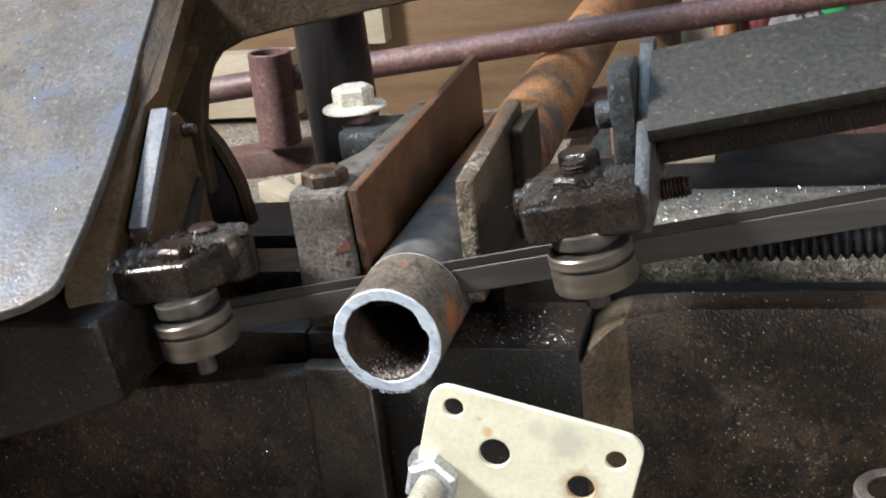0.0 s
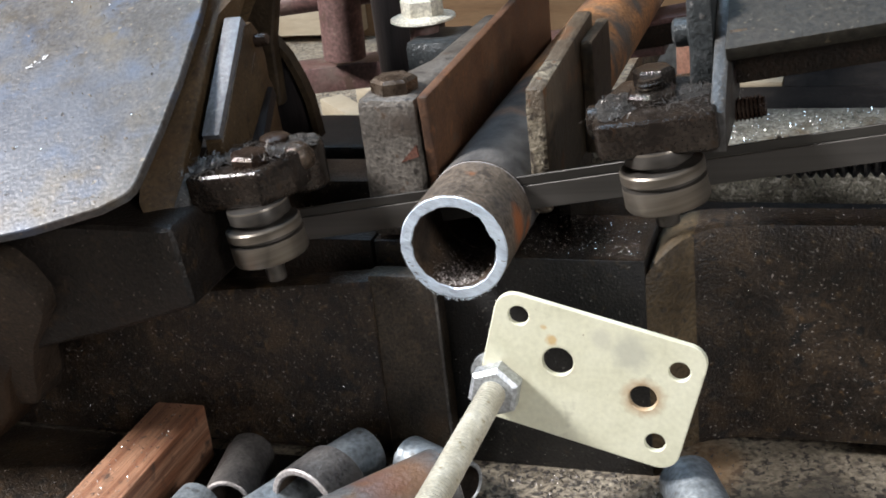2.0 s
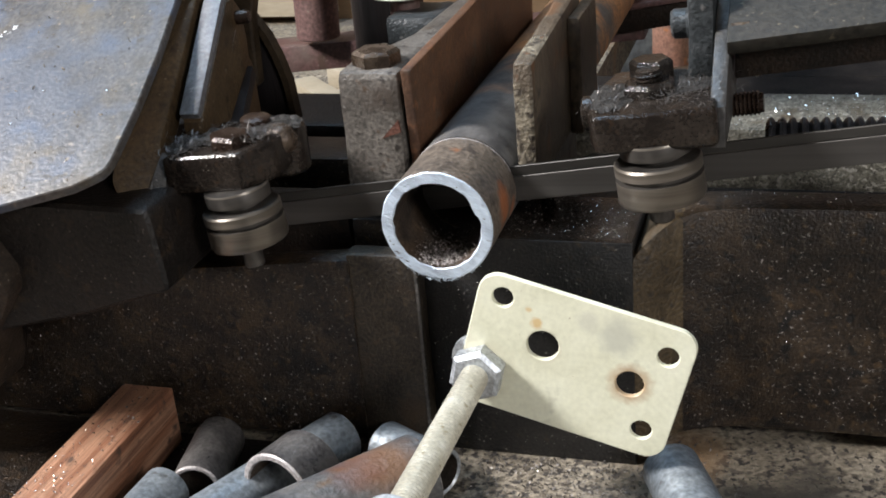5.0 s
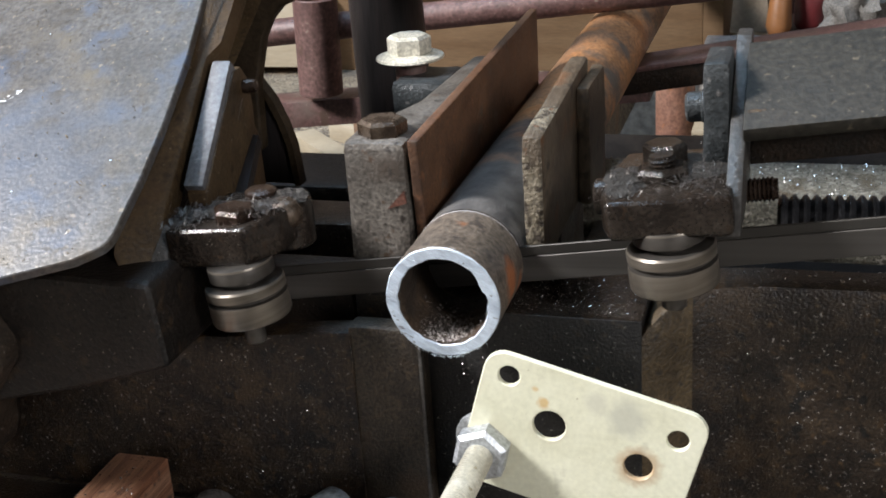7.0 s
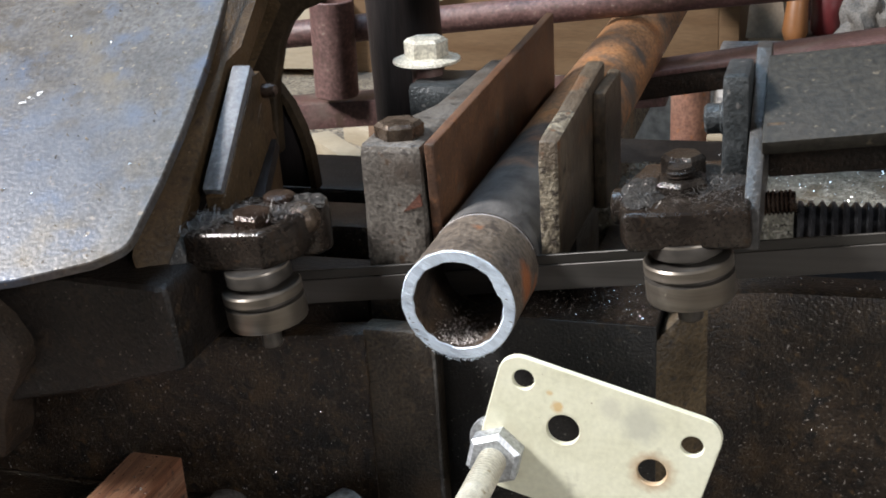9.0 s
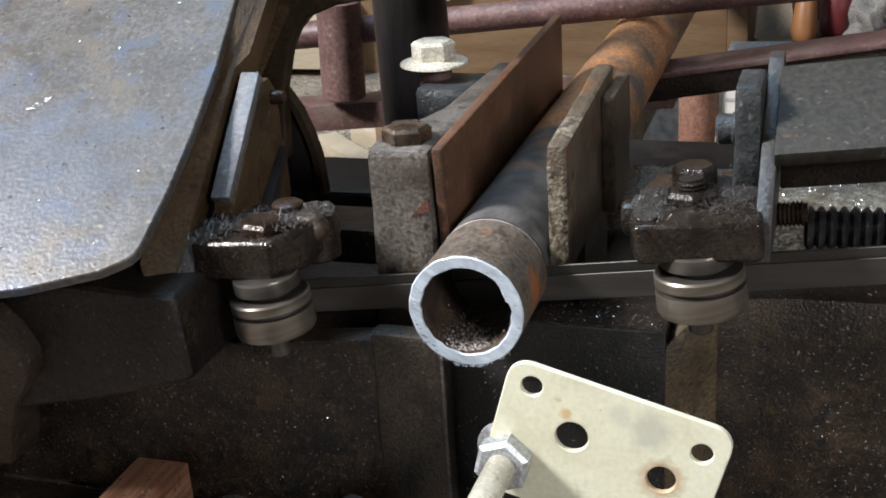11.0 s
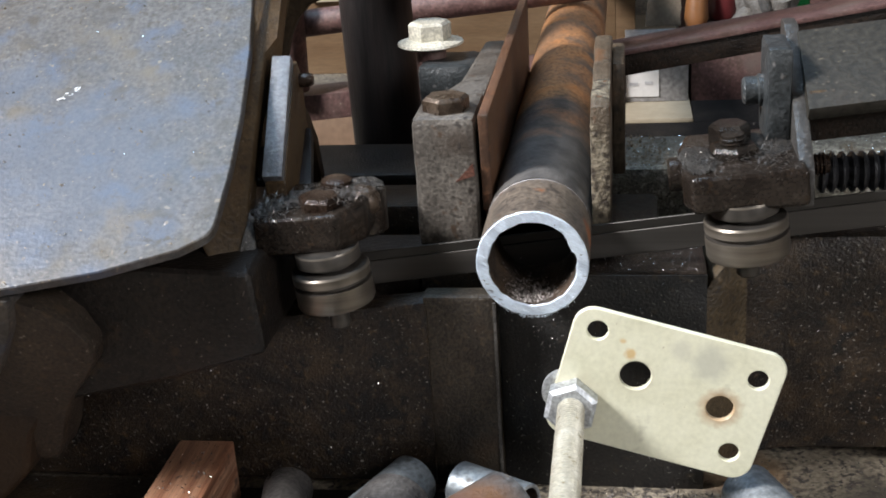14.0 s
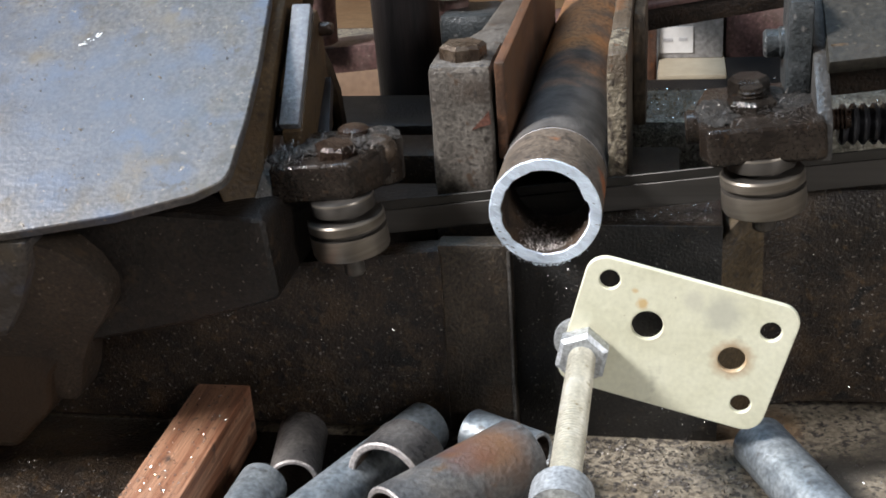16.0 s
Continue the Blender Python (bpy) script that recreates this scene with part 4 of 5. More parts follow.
part("guard_strap", strip(flap, 0.006, 0.0026, (0, 1, 0)), M_FRAME, arm, "dark brown curved guard strap")
# black sheet added for the shaded void beside the strap
part("void_shade", prism([(-0.1235, 0.127, 0.034), (-0.1140, 0.127, 0.0280), (-0.1035, 0.127, 0.0165), (-0.0983, 0.127, 0.0000), (-0.0975, 0.127, -0.0160), (-0.1235, 0.127, -0.0150)], (0, 0.008, 0), 0.0008), M_BLACK, arm, "black sheet for the dark void beside the guard strap")
frame_pts = [(-0.24, 0.00), (-0.1060, 0.00), (-0.1045, 0.0265), (-0.0995, 0.0440), (-0.0955, 0.0510), (-0.0905, 0.0560), (-0.0790, 0.0603), (-0.0620, 0.0625), (-0.0057, 0.0675), (0.02, 0.072), (0.05, 0.095), (0.05, 0.16), (-0.24, 0.13)]
part("back_frame", prism([(x, 0.119, z) for x, z in frame_pts], (0, 0.007, 0), 0.002, 3), M_FRAME, arm, "dark brown arched back frame")
part("frame_web", prism([(-0.115, 0.04, 0.020), (-0.092, 0.055, 0.030), (-0.097, 0.121, 0.060), (-0.118, 0.121, 0.075)], (-0.02, 0, -0.012), 0.002), M_RIM, arm, "brown inner web")

lobe = [(-0.300, -0.050, 0.004), (-0.146, -0.034, 0.0045), (-0.149, -0.032, -0.006), (-0.157, -0.028, -0.020), (-0.168, -0.023, -0.034), (-0.300, -0.023, -0.034)]
part("lower_lobe", prism([(x, -0.024 - (z + 0.034) * 0.35, z) for x, _, z in lobe], (0, 0.012, 0), 0.002), M_PAINT, arm, "worn grey lower lobe of the cover")

flank = [(-0.300, 0.003), (-0.150, 0.003), (-0.140, -0.001), (-0.1335, -0.007), (-0.1295, -0.0145), (-0.1300, -0.0215), (-0.1355, -0.0290), (-0.1420, -0.0365), (-0.1475, -0.0460), (-0.1515, -0.0560), (-0.1560, -0.0640), (-0.300, -0.070)]
bm = prism([(x, -0.0205 - (z + 0.034) * 0.33, z) for x, z in flank], (0, 0.016, 0), 0.0015, 2)
rough_up(bm, 0.0002, 90)
part("cast_flank", bm, M_FLANK, arm, "dusty brown rounded flank of the arm casting")

# blade: a running steel band, its back half darker


def blade_strip(z0, z1, y, th, x0=-0.115, x1=0.36):
    k, yk = 0.103, 0.035
    f = lambda x, z: (x, y + yk * x, z - 0.0005 + k * x)
    return prism([f(x0, z0), f(x1, z0), f(x1, z1), f(x0, z1)], (0, th, 0), 0.00015, 1)


blade = part("blade", blade_strip(-0.0129, -0.0048, 0.0295, 0.0010), M_BLADE, arm, "grey running saw blade")
part("blade_back", blade_strip(-0.0046, -0.0016, 0.0297, 0.0010), M_BLADEDARK, blade, "dark back edge of the blade")

# left blade guide
bm = prism([(-0.0822, -0.005, 0.0165), (-0.0560, -0.005, 0.0180), (-0.0490, 0.006, 0.0185), (-0.0480, 0.030, 0.0185), (-0.0790, 0.030, 0.0165)], (0.0006, 0, -0.0122), 0.0021, 3)
rough_up(bm, 0.0003, 250, 2)
lg = part("guide_block", bm, M_OILSTEEL, arm, "oily dark guide block")
part("bolt_head", hexa((-0.0625, 0.0050, 0.0165), (-0.0622, 0.0050, 0.0212), 0.0120, turn=0.5), M_BOLT, lg, "oily brown bolt head")
part("bolt_head", lathe((-0.0605, 0.0200, 0.0165), (-0.0602, 0.0200, 0.03), [(0, 0), (0.0075, 0), (0.0075, 0.0014), (0.005, 0.0016), (0.005, 0.0045), (0.004, 0.0052), (0, 0.0053)], 18), M_BOLT, lg)
part("ball_end", lathe((-0.0530, 0.0170, 0.0150), (-0.0450, 0.0135, 0.0160), [(0, 0), (0.0050, 0), (0.0050, 0.0030), (0.0042, 0.0054), (0.0024, 0.0068), (0, 0.0073)], 24), M_VISEBOLT, lg, "rounded screw end")
part("ear", lathe((-0.0530, 0.022, 0.0030), (-0.0530, 0.022, 0.0175), [(0, 0), (0.0068, 0), (0.0078, 0.001), (0.0078, 0.0135), (0.007, 0.0145), (0, 0.0145)], 24), M_OILSTEEL, lg)
part("swarf", swarf(-0.068, 0.012, 0.0175, 0.010, 0.007, 0.0013, 1500, 0.00030, 3), [M_GREYDUST, M_DUSTFLAKE], lg, "grey packed swarf")
part("swarf", swarf(-0.0525, 0.021, 0.0185, 0.006, 0.006, 0.0016, 1500, 0.00030, 7), [M_GREYDUST, M_DUSTFLAKE], lg)
part("swarf", swarf(-0.0790, 0.006, 0.0165, 0.0045, 0.006, 0.0016, 1500, 0.00030, 11), [M_GREYDUST, M_DUSTFLAKE], lg)


part("swarf_felt", curls(420, lambda r: (r.gauss(-0.0775, 0.0035), r.gauss(0.004, 0.005), 0.0172 + abs(r.gauss(0, 0.0009))), 0.0028, 51), M_DUSTFLAKE, lg, "felt of fine grey saw chips")
part("swarf_felt", curls(420, lambda r: (r.gauss(-0.0550, 0.0035), r.gauss(0.010, 0.005), 0.0192 + abs(r.gauss(0, 0.0007))), 0.0022, 52), M_DUSTFLAKE, lg)
part("swarf_felt", curls(300, lambda r: (r.gauss(-0.0650, 0.006), r.gauss(0.013, 0.005), 0.0188 + abs(r.gauss(0, 0.0007))), 0.0020, 53), M_DUSTFLAKE, lg)
lg.location += Vector((-0.0028, 0.0070, -0.0035))


def roller(cx, cy, z1, r):
    """Guide bearing hanging on its stud; z1 is the top. Returns the part that spins."""
    tilt = Vector((-0.10, 0, 1)).normalized()
    top = Vector((cx, cy, z1))
    prof = [(0, 0), (r * 0.80, 0), (r * 0.82, 0.0006), (r * 0.82, 0.0042), (r * 0.60, 0.0046), (r * 0.60, 0.0058), (r * 0.96, 0.0062), (r, 0.0068), (r, 0.0094), (r * 0.90, 0.0097), (r * 0.90, 0.0107), (r, 0.0110), (r * 1.005, 0.0172), (r * 0.97, 0.0180), (r * 0.5, 0.0181), (0, 0.0181)]
    bm = lathe(top, top - tilt * 0.02, prof, 48)
    for f in bm.faces:
        c = f.calc_center_median()
        d = (top - c).dot(tilt)
        f.material_index = 1 if d < 0.0002 or 0.0008 < d < 0.0030 or 0.0042 < d < 0.0062 or 0.0093 < d < 0.0111 else 0
    return part("guide_bearing", bm, [M_BEARING, M_BEARDARK], arm, "worn steel guide bearing with dark grooves", at=top - tilt * 0.009)


bear_l = roller(-0.0634, 0.0066, 0.0026, 0.0122)
part("stud_end", rod((-0.0610, 0.0055, -0.0235), (-0.0615, 0.0055, -0.0140), 0.0032), M_BEARDARK, arm)
bear_r = roller(0.0622, 0.0168, 0.0136, 0.0124)
part("stud_end", rod((0.0640, 0.0145, -0.0105), (0.0636, 0.0145, -0.001), 0.0035), M_BEARDARK, arm)

# right blade guide
bm = prism([(0.0462, -0.005, 0.0270), (0.0795, -0.005, 0.0295), (0.0795, 0.040, 0.0295), (0.0462, 0.040, 0.0270), (0.0435, 0.025, 0.0268), (0.0440, 0.002, 0.0268)], (0.0010, 0, -0.0112), 0.0021, 3)
rough_up(bm, 0.0003, 250, 2)
rg = part("guide_block", bm, M_OILSTEEL, arm, "oily dark guide block")
part("nut", hexa((0.0600, 0.0150, 0.0272), (0.0597, 0.0150, 0.0314), 0.0138, turn=0.1), M_WETBOLT, rg, "wet black nut")
part("stud", thread((0.0598, 0.0150, 0.0305), (0.0594, 0.0150, 0.0345), 0.0040, 0.0011, 0.0006), M_WETBOLT, rg)
part("lock_nut", hexa((0.0594, 0.0245, 0.0285), (0.0592, 0.0245, 0.0352), 0.0110, turn=0.5), M_WETBOLT, rg)
part("swarf", swarf(0.0680, 0.022, 0.0285, 0.0115, 0.012, 0.0012, 1500, 0.00030, 21), [M_GREYDUST, M_DUSTFLAKE], rg, "grey packed swarf")
part("swarf", swarf(0.0500, 0.012, 0.0272, 0.006, 0.012, 0.0016, 1500, 0.00030, 25), [M_GREYDUST, M_DUSTFLAKE], rg)
part("swarf_felt", curls(500, lambda r: (r.gauss(0.0700, 0.005), r.gauss(0.014, 0.009), 0.0292 + abs(r.gauss(0, 0.0006))), 0.0020, 54), M_DUSTFLAKE, rg, "felt of fine grey saw chips")
part("swarf_felt", curls(420, lambda r: (r.gauss(0.0505, 0.003), r.gauss(0.010, 0.008), 0.0276 + abs(r.gauss(0, 0.0006))), 0.0020, 55), M_DUSTFLAKE, rg)
part("side_screw", rod((0.0405, 0.016, 0.0215), (0.0470, 0.016, 0.0220), 0.0052), M_OILSTEEL, rg)
rg.location += Vector((0, 0.0130, -0.0050))
yz = [(0.0125, 0.0115), (0.0145, 0.0225), (0.0630, 0.0548), (0.0720, 0.0548), (0.0720, 0.0260), (0.0520, 0.0115)]
part("guide_plate", prism([(0.0775, y, z) for y, z in yz], (0.0044, 0, 0), 0.0008), M_UPRIGHT, arm, "bare grey upright guide plate")
bm = box(0.0700, 0.0773, 0.036, 0.058, 0.0225, 0.0530, 0.0016)
rough_up(bm, 0.0004, 200, 3)
clamp = part("clamp", bm, M_BLUESTEEL, arm, "blue-black clamp block")
part("bolt", lathe((0.0640, 0.0506, 0.0366), (0.072, 0.0506, 0.0370), [(0, 0), (0.0036, 0), (0.0044, 0.0008), (0.0044, 0.0045), (0.0050, 0.005), (0.0050, 0.0095), (0, 0.0095)], 20), M_BLUESTEEL, clamp, "shiny bolt end")
part("plate_screw", thread((0.0812, 0.0435, 0.0137), (0.0905, 0.0435, 0.0146), 0.0036, 0.0012, 0.0006), M_BOLT, arm, "short brown screw")
part("plate_screw", rod((0.0820, 0.036, 0.036), (0.0880, 0.036, 0.0366), 0.0045), M_RIM, arm)
k = 0.105
top = [(0.0812, 0.0278), (0.36, 0.0278), (0.36, 0.0597), (0.0812, 0.0597)]
pts = [(x, y, 0.0368 + (y - 0.0278) * 0.52 + (x - 0.0826) * k) for x, y in top]
part("arm_bar", prism(pts, -NRM * 0.0050, 0.0008), M_ARMGREY, arm, "flat grey saw arm bar dusted with filings")
pts = [(x, y, 0.0309 + (y - 0.0278) * 0.3 + (x - 0.0826) * k) for x, y in ((0.0826, 0.040), (0.36, 0.040), (0.36, 0.062), (0.0826, 0.062))]
part("arm_channel", prism(pts, (0, 0, -0.012), 0.0008), M_BLACKCAST, arm, "dark channel under the arm bar")

# ---- offcuts on the bench ----
wb = thing("wood_block", (-0.114, -0.04, BENCH), "red-brown sawn hardwood block dusted with filings on the bench", "wood block")
part("block", box(-0.1235, -0.1045, -0.125, 0.0130, BENCH, -0.0700, 0.0006, 0.0), M_WOOD, wb)


def offcut(p0, p1, ro, ri, mat, label, name="pipe_offcut", rim=M_RIMCUT):
    """A short piece of pipe; its end rims are bare metal."""
    a, b = Vector(p0), Vector(p1)
    d = (b - a).normalized()
    h, e = (b - a).length, 0.0005
    low = (a + b) / 2
    low.z = BENCH
    ob = thing(name, low, label, "pipe offcut", "offcuts on the bench")
    wall = lathe(a, b, [(ro, e), (ro, h - e), (ri, h - e), (ri, e)], 40, True)
    for f in wall.faces:
        q = f.calc_center_median() - a
        f.material_index = 1 if (q - d * q.dot(d)).length < ri + 0.0003 else 0
    part("tube_wall", wall, [mat, M_BORE], ob, at=(0, 0, 0))
    for end, way in ((a, b), (b, a)):
        part("cut_rim", lathe(end, way, [(ro - e, 0), (ro, e), (ri, e), (ri + e, 0)], 40, True), rim, ob, "bare metal cut rim")
    return ob


offcut((-0.0850, 0.0060, BENCH + 0.0085), (-0.0800, -0.0235, BENCH + 0.0085), 0.0083, 0.0066, M_DULLPIPE, "short dull dark pipe offcut with a bright rim")
offcut((-0.0895, -0.0240, BENCH + 0.0082), (-0.0945, -0.1000, BENCH + 0.0082), 0.0080, 0.0064, M_GALV, "grey galvanised tube offcut beside the wood block")
offcut((-0.0430, 0.0120, BENCH + 0.0092), (-0.0850, -0.0750, BENCH + 0.0092), 0.0090, 0.0074, M_GALV, "long grey galvanised tube lying on the bench")
offcut((-0.0430, -0.0150, BENCH + 0.0150), (-0.0478, -0.0310, BENCH + 0.0158), 0.0132, 0.0108, M_DULLPIPE, "wide dull pipe offcut with an open pale ring end")
offcut((-0.0090, -0.0090, BENCH + 0.0128), (-0.0420, -0.0490, BENCH + 0.0128), 0.0126, 0.0104, M_RUSTPIPE, "rust-blotched grey pipe offcut")
offcut((-0.0280, 0.0110, BENCH + 0.0082), (-0.0040, -0.0020, BENCH + 0.0082), 0.0080, 0.0066, M_GALV, "short bright galvanised tube offcut with an open end", rim=M_NUT)
offcut((0.0650, 0.0110, BENCH + 0.0092), (0.0960, -0.0600, BENCH + 0.0092), 0.0090, 0.0076, M_GALV, "seamed galvanised tube lying on the bench")
for x, y, z, r in ((0.1455, 0.0295, -0.0620, 0.0125), (0.1440, 0.0030, -0.0680, 0.0130), (0.1620, -0.016, -0.074, 0.0125)):
    offcut((x, y, BENCH), (x, y, z), r, r - 0.0042, M_DULLPIPE, "dull thick-walled pipe offcut standing upright on the bench", rim=M_DULLRIM)

# ---- things behind the saw ----
post = thing("black_post", (-0.086, 0.215, BENCH), "black painted steel post standing behind the vise", "post")
part("post", rod((-0.0822, 0.215, BENCH), (-0.0895, 0.215, 0.24), 0.0165, 32), M_BLACK, post)
st = thing("pipe_stand", (-0.08, 0.30, BENCH), "brown primed steel tube stand with an upright socket", "pipe stand")
part("cross_tube", rod((-0.40, 0.285, -0.008), (0.30, 0.330, 0.050), 0.0072), M_STAND, st, "long brown cross tube")
part("socket", tube((-0.1530, 0.293, -0.0210), (-0.1515, 0.293, 0.030), 0.0117, 0.0096), M_STAND, st, "upright tube socket")
part("angle_bar", prism([(-0.42, 0.275, -0.0445), (0.02, 0.305, -0.0125), (0.02, 0.305, -0.0270), (-0.42, 0.275, -0.0590)], (0, 0.025, 0), 0.001), M_STAND, st, "brown flat bar")
part("flat_bar", prism([(-0.03, 0.300, -0.0145), (0.42, 0.300, 0.0550), (0.42, 0.300, 0.0525), (-0.03, 0.300, -0.0175)], (0, 0.030, 0), 0.0008), M_STAND, st, "brown flat bar")
part("flat_bar", prism([(-0.03, 0.302, -0.0177), (0.42, 0.302, 0.0523), (0.42, 0.302, 0.0415), (-0.03, 0.302, -0.0290)], (0, 0.004, 0), 0.0008), M_BLACKCAST, st)
part("upright", rod((0.0125, 0.50, -0.95), (0.0125, 0.50, -0.0510), 0.0130), M_SALMON, st, "red-brown upright tube")
part("foot_bar", box(-0.42, -0.38, 0.27, 0.32, BENCH, 0.02, 0.002), M_STAND, st)
part("foot_bar", box(0.40, 0.44, 0.29, 0.34, BENCH, 0.06, 0.002), M_STAND, st)

ply = thing("plywood_crate", (-0.35, 0.63, BENCH), "orange plywood crate side with pale battens behind the saw", "crate")
part("panel", box(-0.72, 0.02, 0.62, 0.635, BENCH, 0.30, 0.001), M_PLY, ply)
part("batten", box(-0.222, -0.187, 0.60, 0.6195, -0.03, 0.30, 0.001), M_PALE, ply, "pale pine batten")
part("batten", box(-0.72, -0.27, 0.60, 0.6195, -0.085, -0.032, 0.001), M_PALE, ply, "pale pine batten")
part("side", box(0.02, 0.035, 0.62, 0.90, BENCH, 0.30, 0.001), M_PLY, ply)


def stick(p0, p1, w):
    p0, p1 = Vector(p0), Vector(p1)
    d = (p1 - p0).normalized()
    s = Vector((-d.y, d.x, 0)) * w / 2
    return prism([p0 - s, p1 - s, p1 + s, p0 + s], (0, 0, w * 0.7), 0.0006)


for p0, p1, w in (((-0.2210, 0.4160, BENCH), (-0.1700, 0.3630, BENCH), 0.016), ((-0.1880, 0.3480, BENCH), (-0.1600, 0.3450, BENCH), 0.016), ((-0.2050, 0.4410, BENCH), (-0.1730, 0.4210, BENCH), 0.018)):
    tagged(part("wood_stick", stick(p0, p1, w), M_PALE), "pale pine stick lying on the bench", "wood stick", "pine sticks")

carton = thing("cardboard_carton", (-0.14, 0.415, BENCH), "low brown cardboard carton on the bench behind the post", "carton")
part("carton_body", box(-0.1790, -0.1050, 0.4000, 0.4400, BENCH, -0.0615, 0.0012), M_CARTON, carton)
for x0, x1 in ((-0.1795, -0.1430), (-0.1424, -0.1045)):
    part("flap", box(x0, x1, 0.3992, 0.4408, -0.0613, -0.0596, 0.0006), M_CARTON, carton)

bx = thing("parts_box", (0.034, 0.53, -0.0885), "grey parts box with a white paper label on a low shelf", "box")
part("box_body", box(0.027, 0.070, 0.5000, 0.57, -0.0885, -0.0525, 0.001), M_BOX, bx)
lab = part("paper_label", box(0.0275, 0.0500, 0.4988, 0.4998, -0.0845, -0.0665, 0), M_LABEL, bx, "white paper label with two faded bars")
part("ink_bar", box(0.0300, 0.0360, 0.4983, 0.4987, -0.0765, -0.0742, 0), M_INK, lab)
part("ink_bar", box(0.0405, 0.0460, 0.4983, 0.4987, -0.0760, -0.0737, 0), M_INK, lab)
plain("shelf_board", box(0.027, 0.0712, 0.459, 0.80, BENCH, -0.0886, 0.001), M_PALE, "pale wooden shelf board under the box", "shelf", "")
# added black sheets: the bench behind the saw is only in shade
tagged(part("shade_sheet", box(-0.10, 0.60, 0.20, 0.45, BENCH, BENCH + 0.003, 0.001), M_SHADE), "black sheet for the shade on the bench behind the saw", "mat")
tagged(part("shade_sheet", box(0.0716, 0.60, 0.4505, 0.5035, BENCH, BENCH + 0.003, 0.001), M_SHADE), "narrow black sheet for the shade in front of the dark box", "mat")

db = thing("dark_box", (0.15, 0.55, BENCH), "dark brown box under the tools and rag", "box")
part("box_body", box(0.0718, 0.50, 0.505, 0.60, BENCH, -0.047, 0.0015), M_STAND, db)
part("lid", box(0.0705, 0.501, 0.504, 0.601, -0.0468, -0.044, 0.001), M_BLACKCAST, db)
rag = bmesh.new()
bmesh.ops.create_icosphere(rag, subdivisions=4, radius=1)
for v in rag.verts:
    d = 1 + 0.5 * noise.noise(v.co * 2.3) + 0.2 * noise.noise(v.co * 6)
    v.co = Vector((0.124 + v.co.x * 0.020 * d, 0.545 + v.co.y * 0.022 * d, max(-0.0438, -0.035 + v.co.z * 0.026 * d)))
tagged(part("rag", rag, M_CLOTH, smooth=60), "crumpled pale grey rag on the dark box", "rag")
bag = bmesh.new()
bmesh.ops.create_cube(bag, size=1)
bmesh.ops.subdivide_edges(bag, edges=bag.edges[:], cuts=6, use_grid_fill=True)
for v in bag.verts:
    k = v.co.z + 0.5
    v.co = Vector((0.055 + v.co.x * 0.026 * (1 - 0.25 * k), 0.586 + v.co.y * 0.016 * (1 - 0.6 * k), -0.0525 + k * 0.05))
    v.co += 0.003 * noise.noise_vector(v.co * 70) * min(1, 3 * k)
tagged(part("paper_bag", bag, M_PAPER, smooth=25), "small crumpled tan paper bag behind the tools", "paper bag")
han = thing("tool_handle", (0.084, 0.535, -0.044), "orange plastic tool handle standing behind the flat bar", "tool handle")
part("grip", lathe((0.076, 0.53, -0.0438), (0.080, 0.56, 0.05), [(0, 0), (0.006, 0), (0.0085, 0.006), (0.007, 0.025), (0.009, 0.045), (0.006, 0.056), (0, 0.058)], 20), M_ORANGE, han)
bot = thing("red_bottle", (0.103, 0.545, -0.044), "small dark red plastic bottle beside the rag", "bottle")
part("body", lathe((0.097, 0.555, -0.0438), (0.097, 0.555, 0.06), [(0, 0), (0.010, 0), (0.0115, 0.003), (0.0115, 0.03), (0.006, 0.038), (0.006, 0.045), (0, 0.046)], 24), M_RED, bot)
gb = thing("green_bottle", (0.150, 0.57, -0.044), "green bottle standing among the clutter", "bottle")
part("body", lathe((0.150, 0.585, -0.0438), (0.150, 0.585, 0.06), [(0, 0), (0.009, 0), (0.0105, 0.003), (0.0105, 0.045), (0.005, 0.055), (0.005, 0.065), (0, 0.066)], 24), M_GREEN, gb)
cb = thing("dark_crate", (0.26, 0.68, BENCH), "dark brown wooden crate behind the clutter", "crate")
part("side", box(0.0718, 0.44, 0.70, 0.715, BENCH, 0.20, 0.001), M_STAND, cb)

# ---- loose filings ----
# added black sheet painting the shade that falls round the offcuts
tagged(part("shade_sheet", box(-0.1245, -0.012, -0.15, 0.0175, BENCH, BENCH + 0.0006, 0.0002), M_SHADE), "thin black sheet for the shade under the pipe offcuts", "mat")
flakes("bench_filings", 5200, lambda r: (r.uniform(-0.13, 0.17), r.uniform(-0.11, 0.043), BENCH + 0.0004), 0.00052, M_DUSTFLAKE, "dark metal filings strewn over the bench", 1)
flakes("bench_filings", 1300, lambda r: (r.gauss(0.03, 0.025), 0.022 - abs(r.gauss(0, 0.022)), BENCH + 0.0006), 0.0005, M_DUSTFLAKE, "dark metal filings heaped in front of the bed panel", 41)
flakes("bright_filings", 900, lambda r: (r.uniform(-0.12, 0.17), r.uniform(-0.11, 0.043), BENCH + 0.0009), 0.00032, M_FLAKE, "bright metal chips strewn over the bench", 2)
flakes("ledge_filings", 1700, lambda r: (r.uniform(-0.012, 0.051), r.uniform(0.026, 0.058), -0.0131), 0.0002, M_FLAKE, "bright chips on the bed ledge", 3)
flakes("rail_filings", 2600, lambda r: (r.uniform(0.02, 0.22), r.uniform(0.150, 0.192), -0.0195), 0.00035, M_FLAKE, "bright chips on the rear rail", 4)
flakes("rail_filings", 900, lambda r: (r.uniform(0.005, 0.045), r.uniform(0.150, 0.192), -0.0194), 0.0006, M_CRUMB, "golden brown chips on the rear rail", 44)
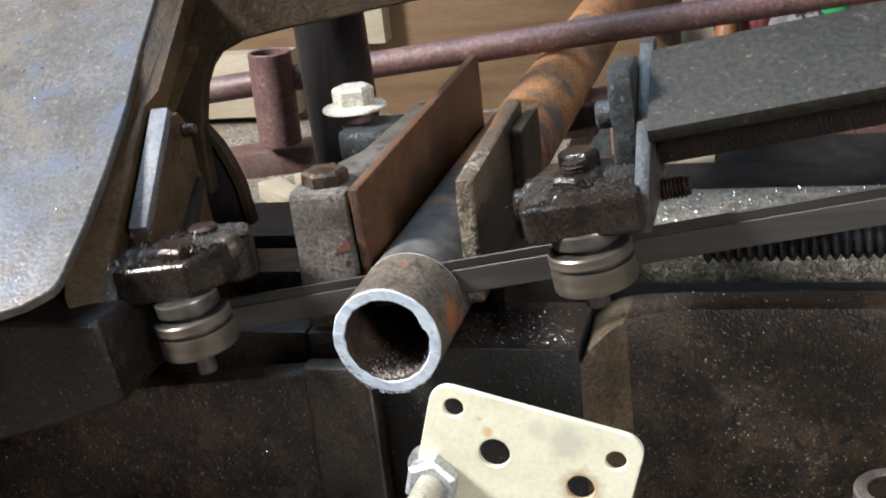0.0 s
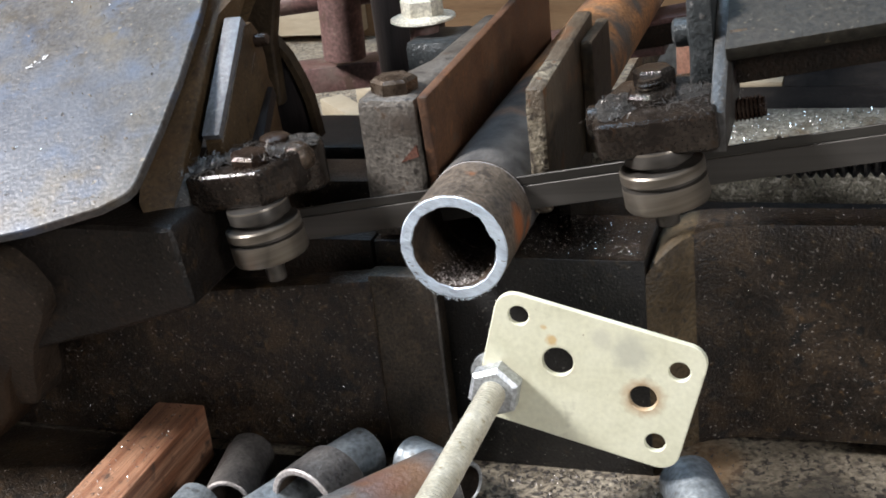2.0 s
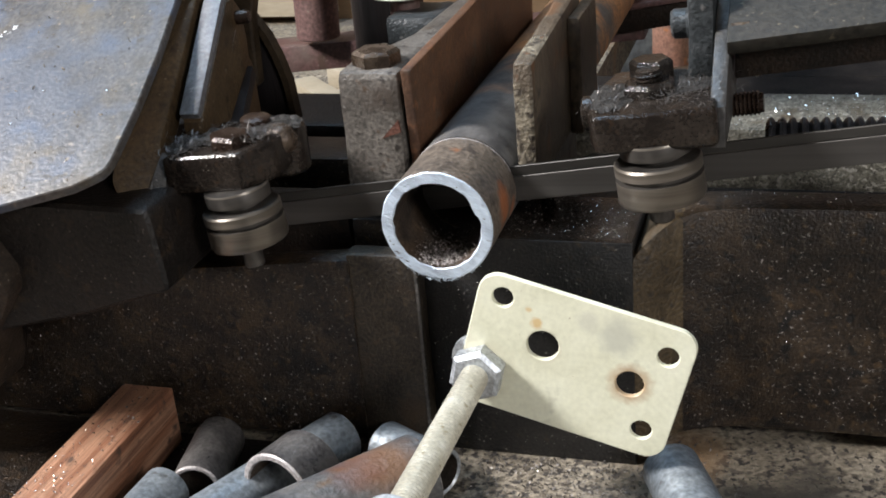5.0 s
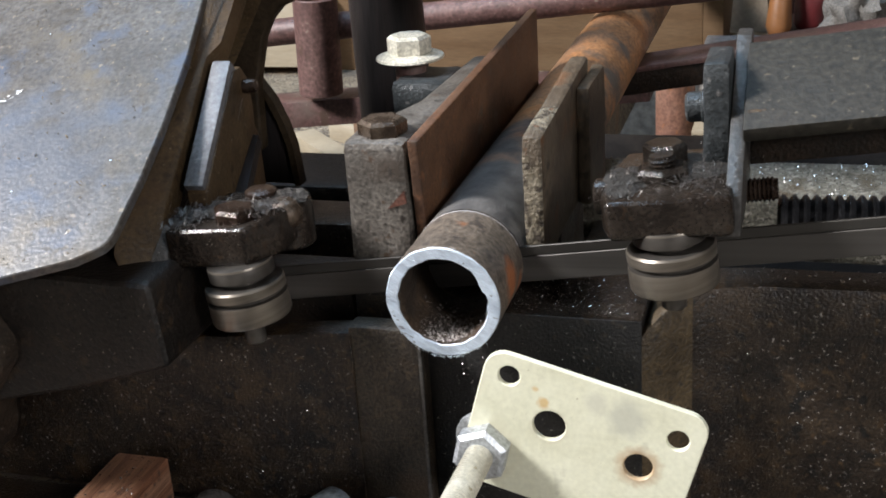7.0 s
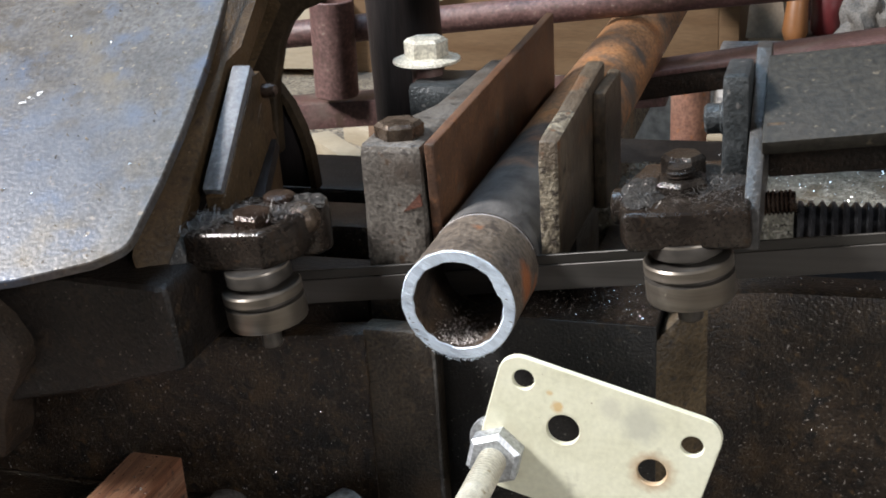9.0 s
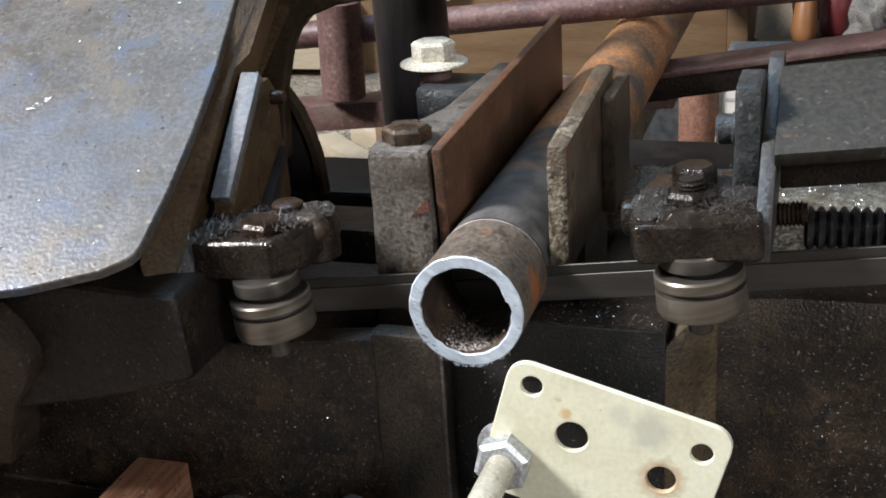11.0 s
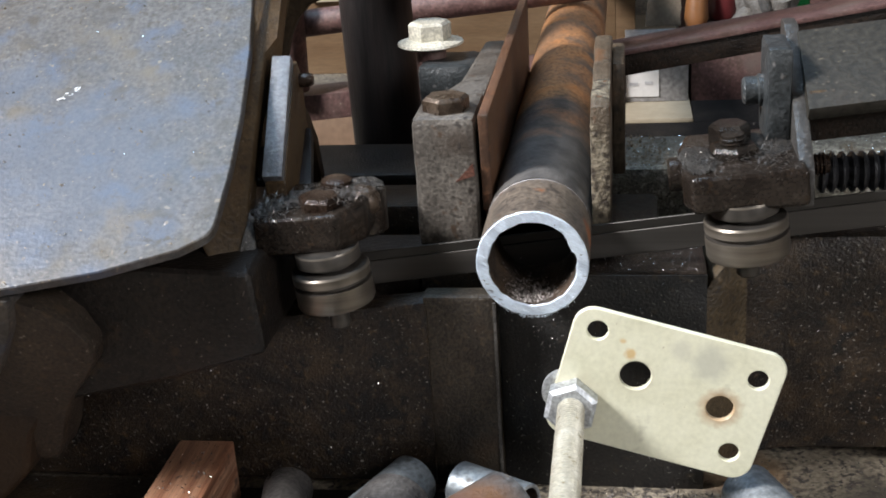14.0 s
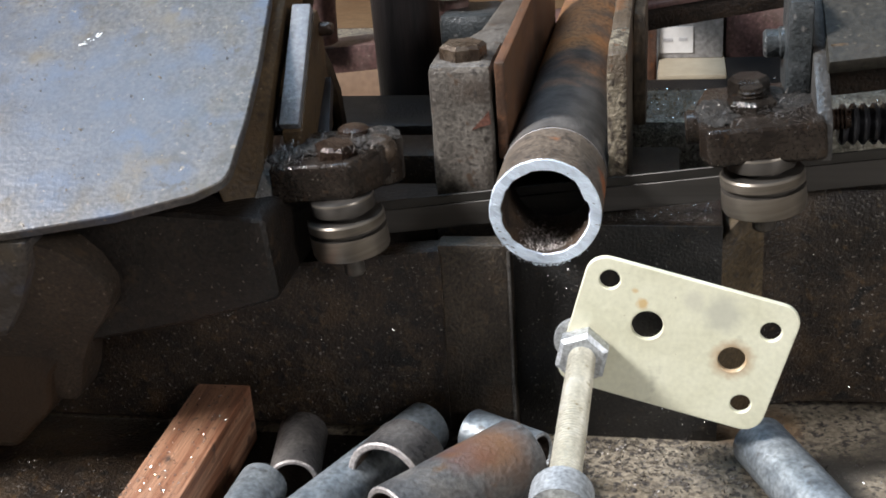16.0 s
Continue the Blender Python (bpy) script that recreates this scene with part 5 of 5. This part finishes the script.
flakes("pipe_filings", 1500, lambda r: (lambda a, h: ((0.0128 - h) * math.sin(a), 0.0005 + abs(r.gauss(0, 0.010)), (h - 0.0128) * math.cos(a)))(r.gauss(-0.05, 0.33), abs(r.gauss(0, 0.0006))), 0.00024, M_RIMCUT, "bright chips inside the pipe", 5)
flakes("wood_filings", 420, lambda r: (r.uniform(-0.123, -0.105), r.uniform(-0.08, 0.012), -0.0697), 0.0003, M_FLAKE, "bright chips on the wood block", 6)
flakes("wall_filings", 1100, lambda r: (r.uniform(-0.2, -0.04), 0.0164, r.uniform(-0.085, -0.028)), 0.00022, M_FLAKE, "tiny bright chips stuck to the oily bed", 7)
flakes("wall_filings", 700, lambda r: (r.uniform(0.08, 0.2), 0.0432, r.uniform(-0.085, -0.014)), 0.00022, M_FLAKE, "tiny bright chips stuck to the oily bed", 8)


def on_cover(r):
    x = r.uniform(-0.26, -0.094)
    v = r.uniform(-0.004 - max(0, -0.1 - x) * 0.35, 0.15)
    return on_slope(x - 0.12 * max(0, v), v) + NRM * 0.0003 - ABS[arm]


for nm, n, sz, mt, sd in (("cover_crumbs", 900, 0.0004, M_CRUMB, 31), ("cover_chips", 90, 0.0004, M_FLAKE, 32)):
    ob = flakes(nm, n, on_cover, sz, mt, "", sd)
    for key in ("category",):
        del ob[key]
    ob.parent = arm
sc = bmesh.new()
rng = random.Random(5)
for k in range(16):
    a = on_slope(-0.1540 + k * 0.00042 + rng.uniform(-0.0006, 0.0006), 0.0590 + k * 0.0004 + rng.uniform(-0.0011, 0.0011)) + NRM * 0.0003
    w = rng.uniform(0.00018, 0.0005)
    sc.faces.new([sc.verts.new(a + Vector((dx * w, dv * w * CA, dv * w * SA))) for dx, dv in ((-1.3, -0.5), (0.2, -0.8), (1.1, 0.3), (0.3, 0.9), (-0.8, 0.4))])
part("paint_scratch", sc, M_SCRATCH, arm, "white scratch in the paint")

flakes("panel_filings", 500, lambda r: (r.uniform(-0.012, 0.051), 0.0236, r.uniform(-0.088, -0.016)), 0.00022, M_FLAKE, "tiny bright chips stuck to the bed panel", 9)
flakes("lip_filings", 260, lambda r: (r.uniform(0.072, 0.22), r.uniform(0.047, 0.056), -0.0080), 0.0004, M_FLAKE, "bright chips along the top of the bed wall", 14)
flakes("flange_filings", 500, lambda r: (r.uniform(-0.22, -0.126), r.uniform(-0.12, 0.015), -0.0865), 0.00035, M_FLAKE, "bright chips on the base flange", 10)

# ---- motion ----
ANGLES = ((0, 2.80), (1, 2.59), (2, 2.39), (3, 2.16), (4, 1.88), (5.5, 1.44), (7, 1.17), (8, 1.01), (9.2, 0.82), (10.5, 0.61), (12, 0.41), (13, 0.28), (14, 0.18), (15, 0.08), (16, 0.0))


def motions():
    """The arm sinks slowly round its pivot as the blade cuts; the guide bearings spin."""
    walk(arm, [(t, pose(*PIVOT, 0, -a, 0)) for t, a in ANGLES])
    for ob in (bear_l, bear_r):
        p = ob.location.copy()
        lean = Matrix.Rotation(radians(-5.7), 4, "Y")
        walk(ob, [(k * 0.1, Matrix.Translation(p) @ lean @ pose(0, 0, 0, 0, 0, 80 * k) @ lean.inverted()) for k in range(161)])


motions()
